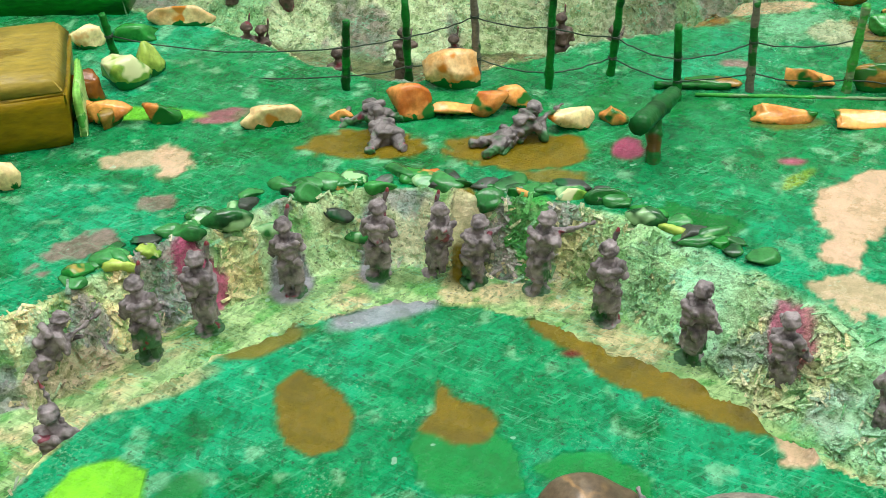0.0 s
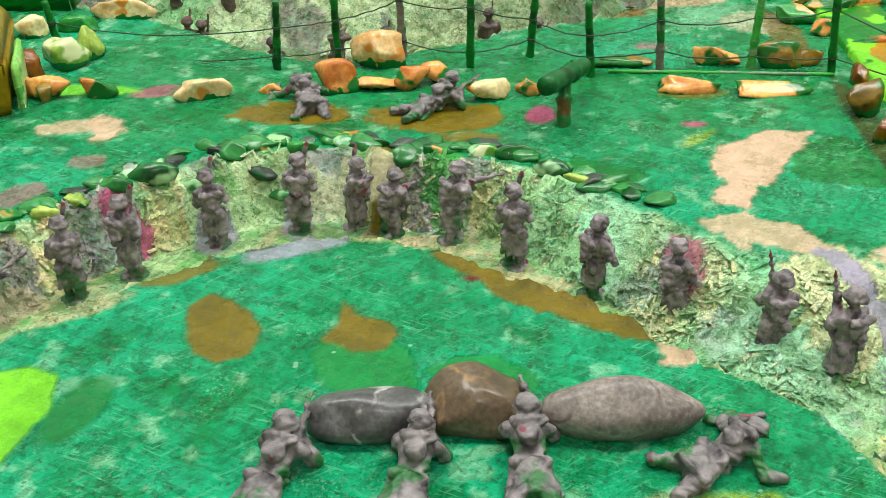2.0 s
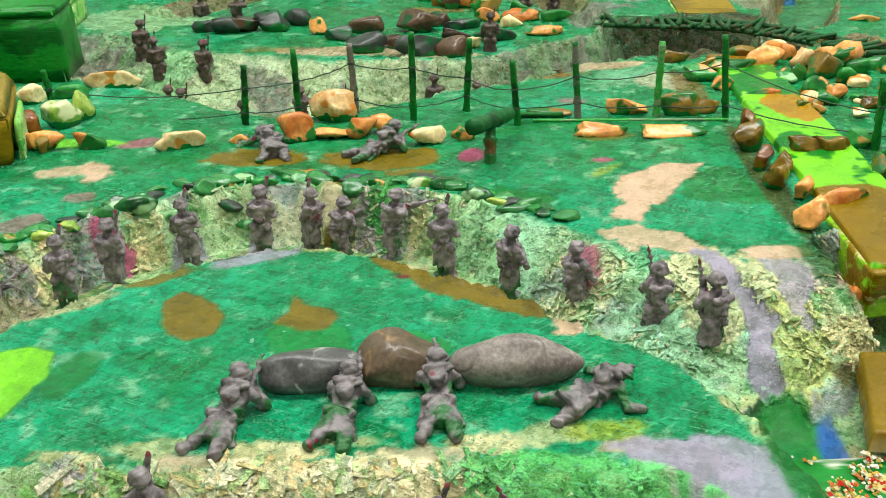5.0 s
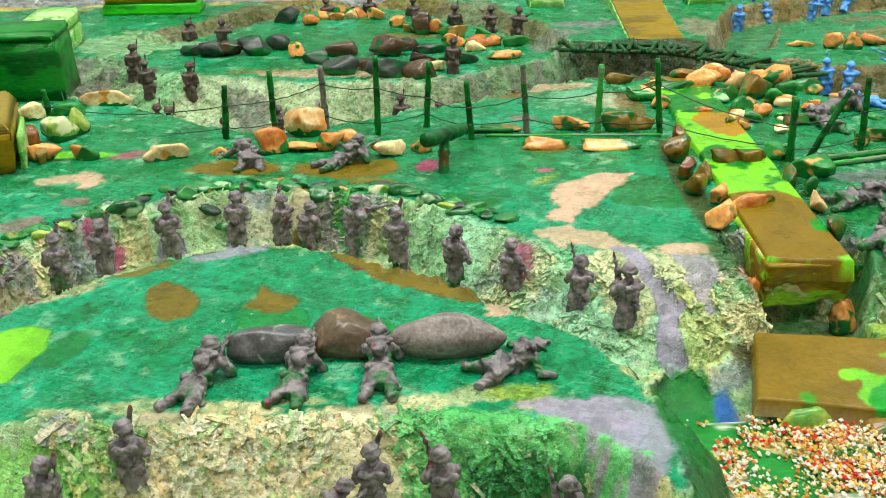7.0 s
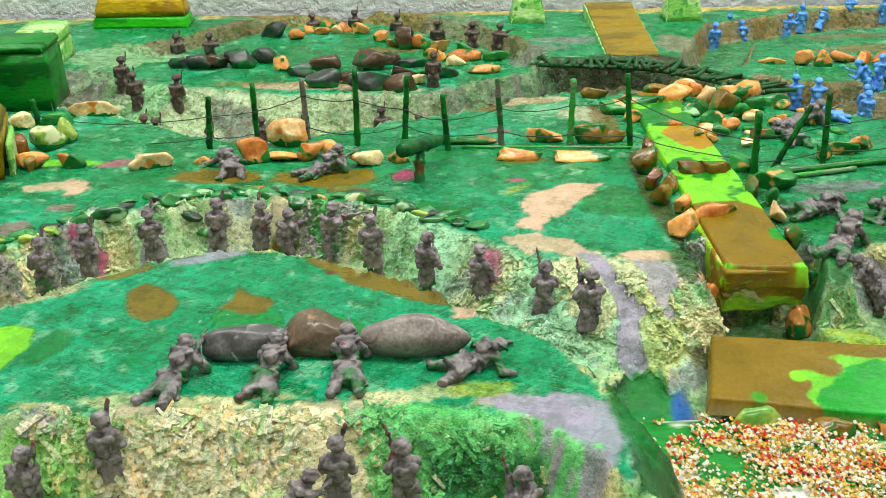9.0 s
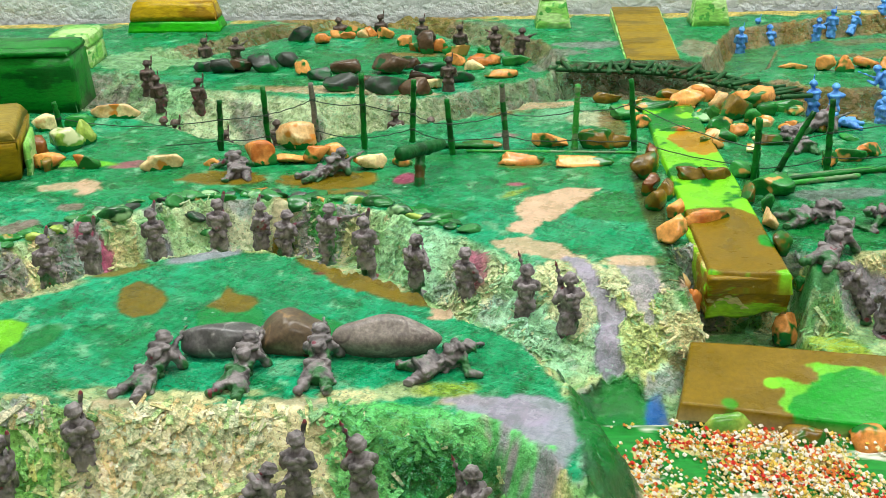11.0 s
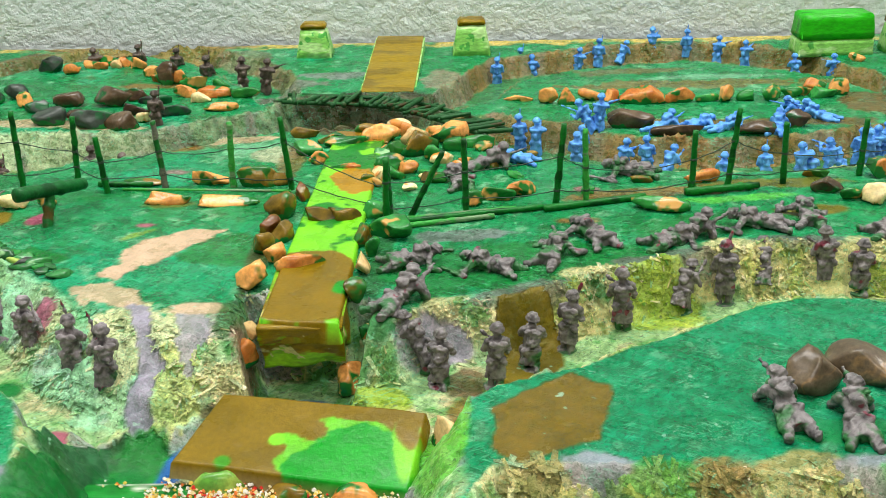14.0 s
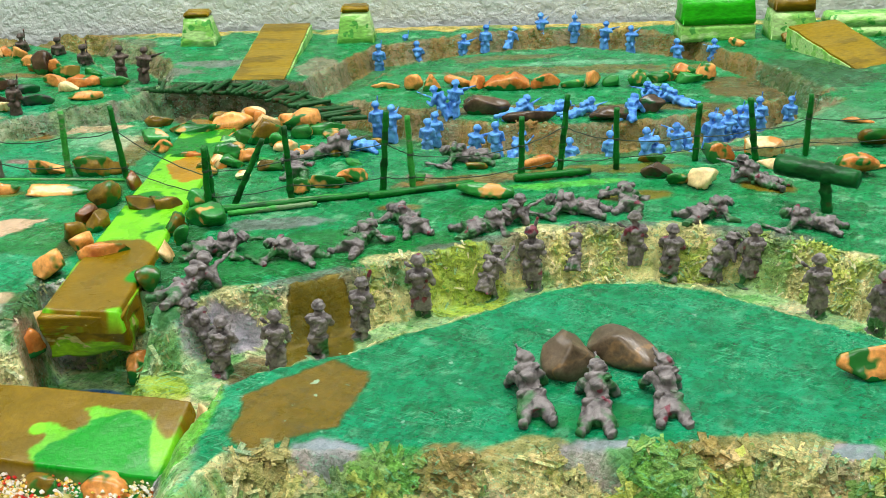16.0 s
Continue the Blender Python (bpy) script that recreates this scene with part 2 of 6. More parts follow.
def glossy_slab():
    """Thick glossy paint on a smooth slab."""
    mat, nt, b = material("painted_slab", 0.3, 0.22, 0.06)
    att = nt.nodes.new("ShaderNodeAttribute")
    att.attribute_name = "paint"
    vec = coords(nt)
    a, f = noise_tex(nt, vec, 45, 5, 0.6), noise_tex(nt, vec, 520, 4, 0.6)
    col = blend(nt, 1.0, att.outputs["Color"], ramp(nt, a, (0.3, (0.78, 0.8, 0.8)), (0.7, (1.18, 1.15, 1.1))), "MULTIPLY")
    col = blend(nt, 1.0, col, ramp(nt, f, (0.3, (0.85, 0.85, 0.85)), (0.7, (1.12, 1.12, 1.1))), "MULTIPLY")
    nt.links.new(col, b.inputs["Base Color"])
    nt.links.new(ramp(nt, a, (0.3, (0.18, 0.18, 0.18)), (0.7, (0.42, 0.42, 0.42))), b.inputs["Roughness"])
    bump(nt, b, f, 0.4, 0.0006)
    return mat


M_SLAB = glossy_slab()
M_STONE = {
    "orange": stone_mat("orange_pebble", rgb(224, 152, 80), rgb(184, 104, 40), rgb(30, 110, 40), 0.06),
    "cream": stone_mat("cream_pebble", rgb(236, 204, 150), rgb(212, 166, 104), rgb(210, 136, 56), 0.05),
    "brown": stone_mat("brown_pebble", rgb(122, 96, 24), rgb(80, 66, 16), rgb(36, 104, 34), 0.08),
    "rust": stone_mat("rust_pebble", rgb(134, 80, 24), rgb(92, 54, 16), rgb(120, 96, 16), 0.04),
    "green": stone_mat("green_pebble", rgb(30, 126, 46), rgb(12, 84, 30), rgb(206, 156, 84), 0.03),
    "lime": stone_mat("lime_pebble", rgb(160, 186, 84), rgb(96, 156, 60), rgb(204, 212, 160), 0.06),
    "moss": stone_mat("moss_pebble", rgb(46, 124, 60), rgb(20, 70, 34), rgb(150, 196, 140), 0.01),
    "dark": stone_mat("dark_brown_pebble", rgb(82, 64, 44), rgb(54, 40, 28), rgb(20, 80, 36), 0.0),
    "black": stone_mat("black_green_pebble", rgb(52, 62, 54), rgb(30, 38, 32), rgb(14, 88, 44), 0.07, 0.36),
    "slate": stone_mat("slate_pebble", rgb(98, 98, 98), rgb(72, 72, 72), rgb(84, 84, 84), -0.1, 0.34, 120.0, 0, rgb(176, 174, 170)),
    "umber": stone_mat("umber_pebble", rgb(92, 78, 60), rgb(66, 54, 42), rgb(110, 90, 62), -0.04, 0.3, 60.0, 0, rgb(140, 112, 78)),
    "ash": stone_mat("ash_pebble", rgb(122, 114, 108), rgb(92, 86, 82), rgb(134, 124, 116), 0.0, 0.45, 140.0, 0, rgb(104, 94, 90)),
}
M_GREY = figure_mat("grey_plastic", rgb(128, 120, 122), rgb(74, 70, 72), rgb(12, 92, 36), 0.006)
M_PALE = figure_mat("plain_grey_plastic", rgb(118, 112, 112), rgb(66, 63, 64), rgb(16, 104, 40), 0.0036)
M_DARK = figure_mat("dark_brown_plastic", rgb(92, 80, 72), rgb(52, 46, 42), rgb(30, 84, 40), 0.002)
M_BLUE = figure_mat("blue_plastic", rgb(92, 158, 236), rgb(46, 102, 190), rgb(66, 134, 216), -0.02)
M_POST = brushed("green_stick", rgb(14, 112, 36), rgb(8, 72, 24), 0.45, 0.32, 120.0)
M_POSTLIGHT = brushed("light_green_stick", rgb(60, 160, 66), rgb(120, 150, 110), 0.5, 0.34, 120.0)
M_POSTGREY = brushed("grey_stick", rgb(120, 116, 106), rgb(26, 104, 40), 0.45, 0.45, 120.0)
M_WIRE = material("dark_wire", 0.5)[0]
M_WIRE.node_tree.nodes["Principled BSDF"].inputs["Base Color"].default_value = (0.02, 0.05, 0.025, 1)
M_BUNKER_OLIVE = brushed("olive_block_paint", rgb(146, 120, 12), rgb(118, 96, 10), 0.5)
M_BUNKER_YELLOW = brushed("ochre_yellow_block_paint", rgb(186, 156, 24), rgb(150, 116, 18), 0.45)
M_BUNKER_LIME = brushed("lime_block_paint", rgb(140, 206, 100), rgb(186, 226, 150), 0.6, 0.34, 70.0, rgb(84, 172, 76))
M_BUNKER_GREEN = brushed("green_block_paint", rgb(14, 128, 34), rgb(6, 92, 26), 0.5, 0.3, 80.0)
M_BRIGHT = brushed("bright_green_block_paint", rgb(40, 180, 20), rgb(20, 140, 20), 0.4)
M_TWIG = brushed("dark_green_twig", rgb(32, 84, 42), rgb(62, 54, 24), 0.35, 0.45, 90.0)


# ---- mesh helpers ----
def mesh_of(name, verts, faces, mat, smooth=False):
    me = bpy.data.meshes.new(name)
    me.from_pydata([tuple(v) for v in verts], [], faces)
    me.materials.append(mat)
    if smooth:
        me.polygons.foreach_set("use_smooth", [True] * len(me.polygons))
    me.update()
    return me


def grid_mesh(name, X, Y, Z, colour, mat, torn=None):
    """A sheet from a grid of places, with its paint."""
    ny, nx = X.shape
    me = bpy.data.meshes.new(name)
    co = np.stack([X, Y, Z], -1).reshape(-1, 3).astype(np.float32)
    i = np.arange((ny - 1) * (nx - 1))
    a = (i // (nx - 1)) * nx + i % (nx - 1)
    quads = np.stack([a, a + 1, a + nx + 1, a + nx], -1).astype(np.int32)
    me.vertices.add(len(co))
    me.vertices.foreach_set("co", co.ravel())
    me.loops.add(quads.size)
    me.loops.foreach_set("vertex_index", quads.ravel())
    me.polygons.add(len(quads))
    me.polygons.foreach_set("loop_start", np.arange(0, quads.size, 4, dtype=np.int32))
    me.update(calc_edges=True)
    me.polygons.foreach_set("use_smooth", np.ones(len(quads), bool))
    if colour is not None:
        at = me.attributes.new("paint", "FLOAT_COLOR", "POINT")
        at.data.foreach_set("color", np.concatenate([colour.reshape(-1, 3), np.zeros((len(co), 1)) if torn is None else torn.reshape(-1, 1)], 1).astype(np.float32).ravel())
    me.materials.append(mat)
    return me


def part(name, me, parent, label="", at=None):
    ob = new(name, me)
    ob.parent = parent
    if at is not None:
        ob.matrix_basis = at
    if label:
        tagged(ob, label)
    return ob


def tube(verts, faces, pts, radii, sides=8):
    """A closed tube along pts, added to verts and faces."""
    pts = [Vector(p) for p in pts]
    first = len(verts)
    for i, p in enumerate(pts):
        d = (pts[min(i + 1, len(pts) - 1)] - pts[max(i - 1, 0)]).normalized()
        u = d.orthogonal().normalized() if i == 0 else (u - d * u.dot(d)).normalized()
        w = d.cross(u)
        for k in range(sides):
            a = 2 * math.pi * k / sides
            verts.append(p + (u * math.cos(a) + w * math.sin(a)) * radii[i])
    for i in range(len(pts) - 1):
        for k in range(sides):
            a, b = first + i * sides + k, first + i * sides + (k + 1) % sides
            faces.append((a, b, b + sides, a + sides))
    faces.append(tuple(first + k for k in reversed(range(sides))))
    faces.append(tuple(first + (len(pts) - 1) * sides + k for k in range(sides)))


def frustum(x0, x1, y0, y1, z0, z1, taper, bevel=0.0012, mat=None, name="body", back=None):
    """A block whose top is drawn in by taper on each side, with worn edges."""
    bm = bmesh.new()
    back = taper if back is None else back
    low = [bm.verts.new(p) for p in ((x0, y0, z0), (x1, y0, z0), (x1, y1, z0), (x0, y1, z0))]
    top = [bm.verts.new(p) for p in ((x0 + taper, y0 + taper, z1), (x1 - taper, y0 + taper, z1), (x1 - taper, y1 - back, z1), (x0 + taper, y1 - back, z1))]
    bm.faces.new(low[::-1]), bm.faces.new(top)
    for k in range(4):
        bm.faces.new((low[k], low[(k + 1) % 4], top[(k + 1) % 4], top[k]))
    bmesh.ops.bevel(bm, geom=bm.edges[:], offset=bevel, segments=2, affect="EDGES", clamp_overlap=True)
    bmesh.ops.subdivide_edges(bm, edges=[e for e in bm.edges if e.calc_length() > 0.008], cuts=3, use_grid_fill=True)
    for v in bm.verts:
        v.co += noise.noise_vector(v.co * 160) * 0.0006
    me = bpy.data.meshes.new(name)
    bm.to_mesh(me), bm.free()
    me.materials.append(mat)
    me.polygons.foreach_set("use_smooth", [True] * len(me.polygons))
    return me


# ---- toy figures, each one plain moulded mesh ----
def capsule(p, q, r0, r1):
    return ("rod", Vector(p), Vector(q), r0, r1)


def ball(c, rx, ry, rz):
    return ("ball", Vector(c), Vector((rx, ry, rz)))


def drape(z0, z1, r0, r1, flat=0.8, folds=0.0):
    """An upright sleeve of cloth, oval in plan, with folds that die out towards its top."""
    return ("drape", z0, z1, r0, r1, flat, folds)


def moulded(name, groups, voxel):
    """Limbs and cloth, in millimetres, melted into one plastic casting; each group has its own turn and place."""
    V, Fc = [], []
    for place, pieces in groups:
        for piece in pieces:
            first = len(V)
            if piece[0] == "rod":
                _, p, q, r0, r1 = piece
                d = (q - p).normalized() if (q - p).length > 1e-4 else Vector((0, 0, 1))
                pts = [p - d * r0 * math.cos(math.pi / 8 * k) for k in range(5)] + [q + d * (r1 * math.sin(math.pi / 8 * k) + 0.001 * k) for k in range(5)]
                rad = [max(r0 * math.sin(math.pi / 8 * k), 0.05) for k in range(5)] + [max(r1 * math.cos(math.pi / 8 * k), 0.05) for k in range(5)]
                tube(V, Fc, pts, rad, 12)
            elif piece[0] == "ball":
                _, c, r = piece
                tube(V, Fc, [Vector((0, 0, -math.cos(math.pi * k / 10))) for k in range(11)], [max(math.sin(math.pi * k / 10), 0.02) for k in range(11)], 16)
                V[first:] = [Vector((c.x + v.x * r.x, c.y + v.y * r.y, c.z + v.z * r.z)) for v in V[first:]]
            else:
                _, z0, z1, r0, r1, flat, folds = piece
                tube(V, Fc, [Vector((0, 0, z0 + (z1 - z0) * k / 8)) for k in range(9)], [1.0] * 9, 36)
                for i, v in enumerate(V[first:]):
                    u = (v.z - z0) / (z1 - z0)
                    a = math.atan2(v.y, v.x)
                    r = (r0 + (r1 - r0) * u) * (1 + folds * (1 - u) * math.sin(8 * a + 1.3 * math.sin(3 * a)))
                    V[first + i] = Vector((math.cos(a) * r, math.sin(a) * r * flat, v.z))
            V[first:] = [(place @ v) * 0.001 for v in V[first:]]
    ob = new(name, mesh_of(name, V, Fc, M_GREY))
    m = ob.modifiers.new("melt", "REMESH")
    m.mode, m.voxel_size, m.use_smooth_shade = "VOXEL", voxel, True
    return ob


def cast(obs, crease):
    """The melted meshes of these forms, with creases and pitted plastic."""
    graph = bpy.context.evaluated_depsgraph_get()
    done = {}
    for key, ob in obs.items():
        me = bpy.data.meshes.new_from_object(ob.evaluated_get(graph))
        n = len(me.vertices)
        co, no = np.empty(n * 3, np.float32), np.empty(n * 3, np.float32)
        me.vertices.foreach_get("co", co)
        me.vertex_normals.foreach_get("vector", no)
        co, no = co.reshape(-1, 3), no.reshape(-1, 3)
        slant = co[:, 0] * 0.7 + co[:, 1] * 0.7
        fold = np.abs(cloud(slant, co[:, 2] * 0.6, 0.0026, 5, 2) - 0.5) + np.abs(cloud(co[:, 0] - co[:, 1], co[:, 2], 0.0022, 9, 2) - 0.5)
        co = co + no * ((0.00042 - fold * 0.0016) * crease)[:, None]
        me.vertices.foreach_set("co", co.astype(np.float32).ravel())
        me.update()
        me.name = "toy_soldier"
        done[key] = me
    for ob in obs.values():
        bpy.data.objects.remove(ob)
    return done


def chest():
    """From the belt up to the collar, over a belt at the origin: tunic, belt, pouches, straps, pack and blanket roll."""
    return [drape(-0.5, 7.4, 2.7, 3.5, 0.74), ball((0, 0, 0), 3.7, 3.0, 0.6), capsule((-2.8, 0, 7.2), (2.8, 0, 7.2), 1.5, 1.5), ball((0, 0.1, 8.8), 1.6, 1.5, 0.8),
            ball((-1.7, 2.7, 0.9), 1.2, 1.0, 1.1), ball((1.7, 2.7, 0.9), 1.2, 1.0, 1.1), capsule((-2.1, 2.2, 7.4), (-1.3, 2.6, 1.2), 0.5, 0.5), capsule((2.1, 2.2, 7.4), (1.3, 2.6, 1.2), 0.5, 0.5),
            ball((0, -3.0, 4.2), 2.3, 1.5, 2.5), ball((0, -4.0, 3.2), 1.6, 1.0, 1.3), capsule((-2.4, -3.3, 7.2), (2.4, -3.3, 7.2), 1.1, 1.1), ball((2.7, -1.9, -1.2), 1.1, 1.0, 1.6), ball((-2.7, -1.9, -0.8), 1.2, 0.9, 1.2)]


def skull():
    """Head under a brimmed helmet, over a neck at the origin."""
    return [capsule((0, 0, -0.6), (0, 0.1, 0.8), 1.1, 1.1), ball((0, 0.3, 1.7), 1.45, 1.65, 1.9), ball((0, 1.9, 1.5), 0.4, 0.5, 0.6), ball((0, 0.1, 3.2), 2.15, 2.45, 1.9), ball((0, 0.2, 2.5), 2.75, 3.15, 0.5)]


def arm(side, elbow, fist):
    s = Vector((side * 3.3, 0, 7.0))
    return [capsule(s, elbow, 1.45, 1.2), capsule(elbow, fist, 1.25, 0.95), ball(fist, 1.1, 1.1, 1.1)]


def rifle(butt, muzzle):
    b, m = Vector(butt), Vector(muzzle)
    return [capsule(b, b.lerp(m, 0.22), 1.15, 0.8), capsule(b.lerp(m, 0.2), b.lerp(m, 0.62), 0.85, 0.75), capsule(b.lerp(m, 0.6), m, 0.6, 0.5)]


def walking_legs(stride, spread=1.7, skirt=4.1):
    return [ball((-spread, stride + 0.8, 1.1), 1.2, 2.1, 1.1), ball((spread, 0.8 - stride, 1.1), 1.2, 2.1, 1.1), capsule((-spread, stride, 1.5), (-1.4, 0, 9), 1.3, 1.8), capsule((spread, -stride, 1.5), (1.4, 0, 9), 1.3, 1.8),
            drape(5.2, 13.4, skirt, 2.6, 0.82, 0.14), ball((0, 0.3, 0.2), 4.4, 4.6, 0.8)]


def standing(stride, *arms, twist=0, bow=0, head=0):
    top = pose(0, 0, 13, -bow, 0, twist)
    return [(Matrix(), walking_legs(stride)), (top, chest() + [p for a in arms for p in a]), (top @ pose(0, 0.2, 9.4, bow * 0.7, 0, head), skull())]


def lying(lift, legs, arms, head, up):
    """Body laid along +y, face down, its chest raised by lift degrees, with head and arms of its own."""
    body = pose(0, -3.0, 3.4, lift - 90, 0, 0)
    cloth = [drape(-8.0, 0.6, 5.0, 3.2, 0.66, 0.12)]
    return [(body, chest() + cloth), (pose(0, -3.0, 3.4), legs), (pose(0, 0, 0), arms), (pose(head[0], head[1], head[2], up, 0, head[3]), skull())]


CHESS = {
    "stand": standing(1.2, arm(-1, (-4.2, 1.0, 2.6), (-1.0, 3.4, 2.4)), arm(1, (4.3, 0.6, 2.8), (1.9, 3.3, 5.0)), rifle((-0.4, 3.6, -4), (2.4, 3.2, 17)), head=-15),
    "hold": standing(0.5, arm(-1, (-4.4, 1.6, 3), (-1.8, 4.0, 5)), arm(1, (4.5, 1.4, 3.2), (2.4, 4.0, 2)), rifle((4.8, 3.6, 0.5), (-5.2, 4.6, 9)), head=20),
    "aim": standing(2.4, arm(-1, (-2.6, 4.8, 6), (0.6, 8.4, 8.6)), arm(1, (5, 1.8, 7), (1.6, 3.4, 8.2)), rifle((2.0, 0.6, 8.2), (0.4, 15, 10)), twist=-20, bow=6),
    "raise": standing(1.0, arm(-1, (-3.9, 2.6, 4), (-1.5, 4.0, 8)), arm(1, (4.2, 2.2, 4.5), (0.2, 3.8, 5)), rifle((1.4, 3.4, 0), (-3.8, 5.0, 18)), head=10),
    "kneel": [(Matrix(), [capsule((-2, 2.6, 1.4), (-2, 3.0, 6.5), 1.5, 1.6), capsule((-2, 3.0, 6.5), (-1.2, -1.2, 7), 1.8, 2.1), capsule((2, 0.5, 1.4), (1.3, -1.0, 7), 1.8, 2.1), capsule((2, 0.5, 1.3), (2, -4.4, 1.1), 1.5, 1.2),
                          ball((-2, 3.4, 1.0), 1.2, 2.0, 1.0), drape(2.6, 9.0, 3.7, 2.7, 0.9, 0.14), ball((0, 0, 0.3), 4.2, 4.8, 0.8)]),
              (pose(0, -0.4, 8.6, -8), chest() + arm(-1, (-3.2, 4.2, 4.6), (0.4, 7.0, 7)) + arm(1, (4.8, 2, 4.6), (1.8, 3.2, 6.6)) + rifle((2.0, 0.2, 6.8), (0.2, 13.6, 8.6))), (pose(0, 1.2, 17.4, 0, 0, 0), skull())],
    "lean": [(Matrix(), [capsule((-1.8, -3.6, 1.2), (-1.4, 0, 9), 1.4, 1.9), capsule((1.8, 1.8, 1.2), (1.4, 0.5, 9), 1.4, 1.9), ball((-1.8, -3.0, 1.0), 1.2, 2.0, 1.0), ball((1.8, 2.6, 1.0), 1.2, 2.0, 1.0), ball((0, 0, 0.2), 4.0, 5.0, 0.8)]),
             (pose(0, 1.0, 10.5, -38), [drape(-7.5, 0.6, 3.8, 2.7, 0.84, 0.14)] + chest() + arm(-1, (-3.2, 4.6, 4.4), (0.2, 7.4, 8)) + arm(1, (4.8, 2.8, 4.4), (1.8, 3.8, 6.4)) + rifle((2.2, 1.6, 4.6), (-0.4, 9.6, 16))), (pose(0, 6.9, 17.6, -12), skull())],
    "prone": lying(20, [capsule((-1.9, -5.0, -0.8), (-3.5, -10.2, -1.6), 1.9, 1.5), capsule((1.9, -5.0, -0.8), (3.1, -10.4, -1.6), 1.9, 1.5), ball((-3.9, -11.8, -1.6), 1.5, 2.1, 1.5), ball((3.4, -12.0, -1.6), 1.5, 2.1, 1.5)],
                   [capsule((-3.2, 3.6, 6.0), (-4.8, 6.8, 1.6), 1.5, 1.3), capsule((-4.8, 6.8, 1.6), (-0.6, 9.4, 4.4), 1.3, 1.1), capsule((3.2, 3.6, 6.0), (4.8, 6.0, 1.6), 1.5, 1.3), capsule((4.8, 6.0, 1.6), (1.4, 8.0, 5.2), 1.3, 1.1)] + rifle((2.0, 4.6, 5.6), (-0.4, 17.5, 8.2)),
                   (0, 5.8, 7.4, 0), 0),
    "sprawl": lying(5, [capsule((-1.9, -5.0, -0.4), (-5.0, -9.2, -1.7), 2.2, 1.7), capsule((1.9, -5.0, -0.4), (2.6, -10.0, -1.7), 2.2, 1.7), ball((-6.0, -10.6, -1.8), 1.8, 1.5, 1.4), ball((2.8, -12.2, -1.8), 1.4, 2.0, 1.4)],
                    [capsule((-3.2, 4.0, 4.0), (-7.2, 6.4, 1.8), 1.5, 1.3), capsule((-7.2, 6.4, 1.8), (-8.8, 10.0, 1.5), 1.3, 1.1), capsule((3.2, 4.0, 4.0), (7.4, 2.6, 1.8), 1.5, 1.3), capsule((7.4, 2.6, 1.8), (9.6, 5.6, 1.4), 1.3, 1.1)] + rifle((-9.6, 5.4, 1.2), (-5.0, 16.0, 1.4)),
                    (0.3, 5.9, 3.6, 12), -50),
}
CASTS = cast({k: moulded("toy_soldier", v, 0.00038) for k, v in CHESS.items()}, 1.3)
COARSE = cast({k: moulded("toy_soldier", v, 0.0007) for k, v in CHESS.items()}, 0.7)


# ---- ground ----
A_FAR = [(-0.42, 0.20), (-0.20, 0.235), (-0.132, 0.270), (-0.118, 0.289), (-0.100, 0.303), (-0.081, 0.317), (-0.060, 0.333), (-0.038, 0.339), (-0.014, 0.341),
         (0.010, 0.333), (0.045, 0.329), (0.067, 0.319), (0.085, 0.302), (0.103, 0.289), (0.123, 0.265), (0.148, 0.249), (0.172, 0.244)]
A_NEAR = [(-0.42, 0.10), (-0.20, 0.150), (-0.117, 0.190), (-0.103, 0.218), (-0.078, 0.237), (-0.067, 0.248), (-0.049, 0.259), (-0.030, 0.268), (-0.010, 0.272),
          (0.011, 0.269), (0.031, 0.261), (0.050, 0.244), (0.076, 0.226), (0.098, 0.202), (0.113, 0.192), (0.127, 0.177), (0.134, 0.161)]
B_FAR = [(0.235, 0.243), (0.265, 0.242), (0.288, 0.255), (0.322, 0.264), (0.347, 0.278), (0.379, 0.296), (0.403, 0.304), (0.432, 0.318), (0.475, 0.323), (0.516, 0.317),
         (0.554, 0.303), (0.588, 0.269), (0.66, 0.235), (0.9, 0.20)]
B_NEAR = [(0.290, 0.160), (0.299, 0.169), (0.309, 0.185), (0.352, 0.201), (0.370, 0.214), (0.401, 0.230), (0.426, 0.248), (0.452, 0.257), (0.478, 0.258), (0.501, 0.247),
          (0.522, 0.232), (0.541, 0.216), (0.562, 0.201), (0.63, 0.17), (0.9, 0.14)]
C_NEAR = [(-0.42, 0.53), (-0.158, 0.508), (-0.116, 0.487), (-0.092, 0.473), (-0.062, 0.444), (-0.019, 0.425), (0.018, 0.436), (0.066, 0.463), (0.113, 0.477), (0.149, 0.506), (0.181, 0.517)]
C_FAR = [(-0.42, 0.64), (-0.152, 0.606), (-0.093, 0.557), (-0.044, 0.546), (-0.011, 0.530), (0.073, 0.524), (0.105, 0.536), (0.134, 0.555), (0.170, 0.578)]
CRATER = [(0.160, 0.535), (0.181, 0.517), (0.220, 0.521), (0.257, 0.511), (0.29, 0.525), (0.296, 0.570), (0.278, 0.599), (0.237, 0.610), (0.193, 0.606), (0.166, 0.60)]
E_OUT = [(-0.15, 0.66), (-0.100, 0.714), (-0.041, 0.766), (0.022, 0.780), (0.086, 0.772), (0.139, 0.722), (0.170, 0.672), (0.185, 0.61)]
E_IN = [(-0.115, 0.634), (-0.077, 0.674), (-0.032, 0.723), (0.029, 0.743), (0.072, 0.718), (0.104, 0.677), (0.140, 0.620), (0.155, 0.585)]
F_OUT = [(0.275, 0.590), (0.289, 0.627), (0.328, 0.712), (0.374, 0.730), (0.441, 0.756), (0.538, 0.756), (0.594, 0.712), (0.640, 0.61), (0.655, 0.551)]
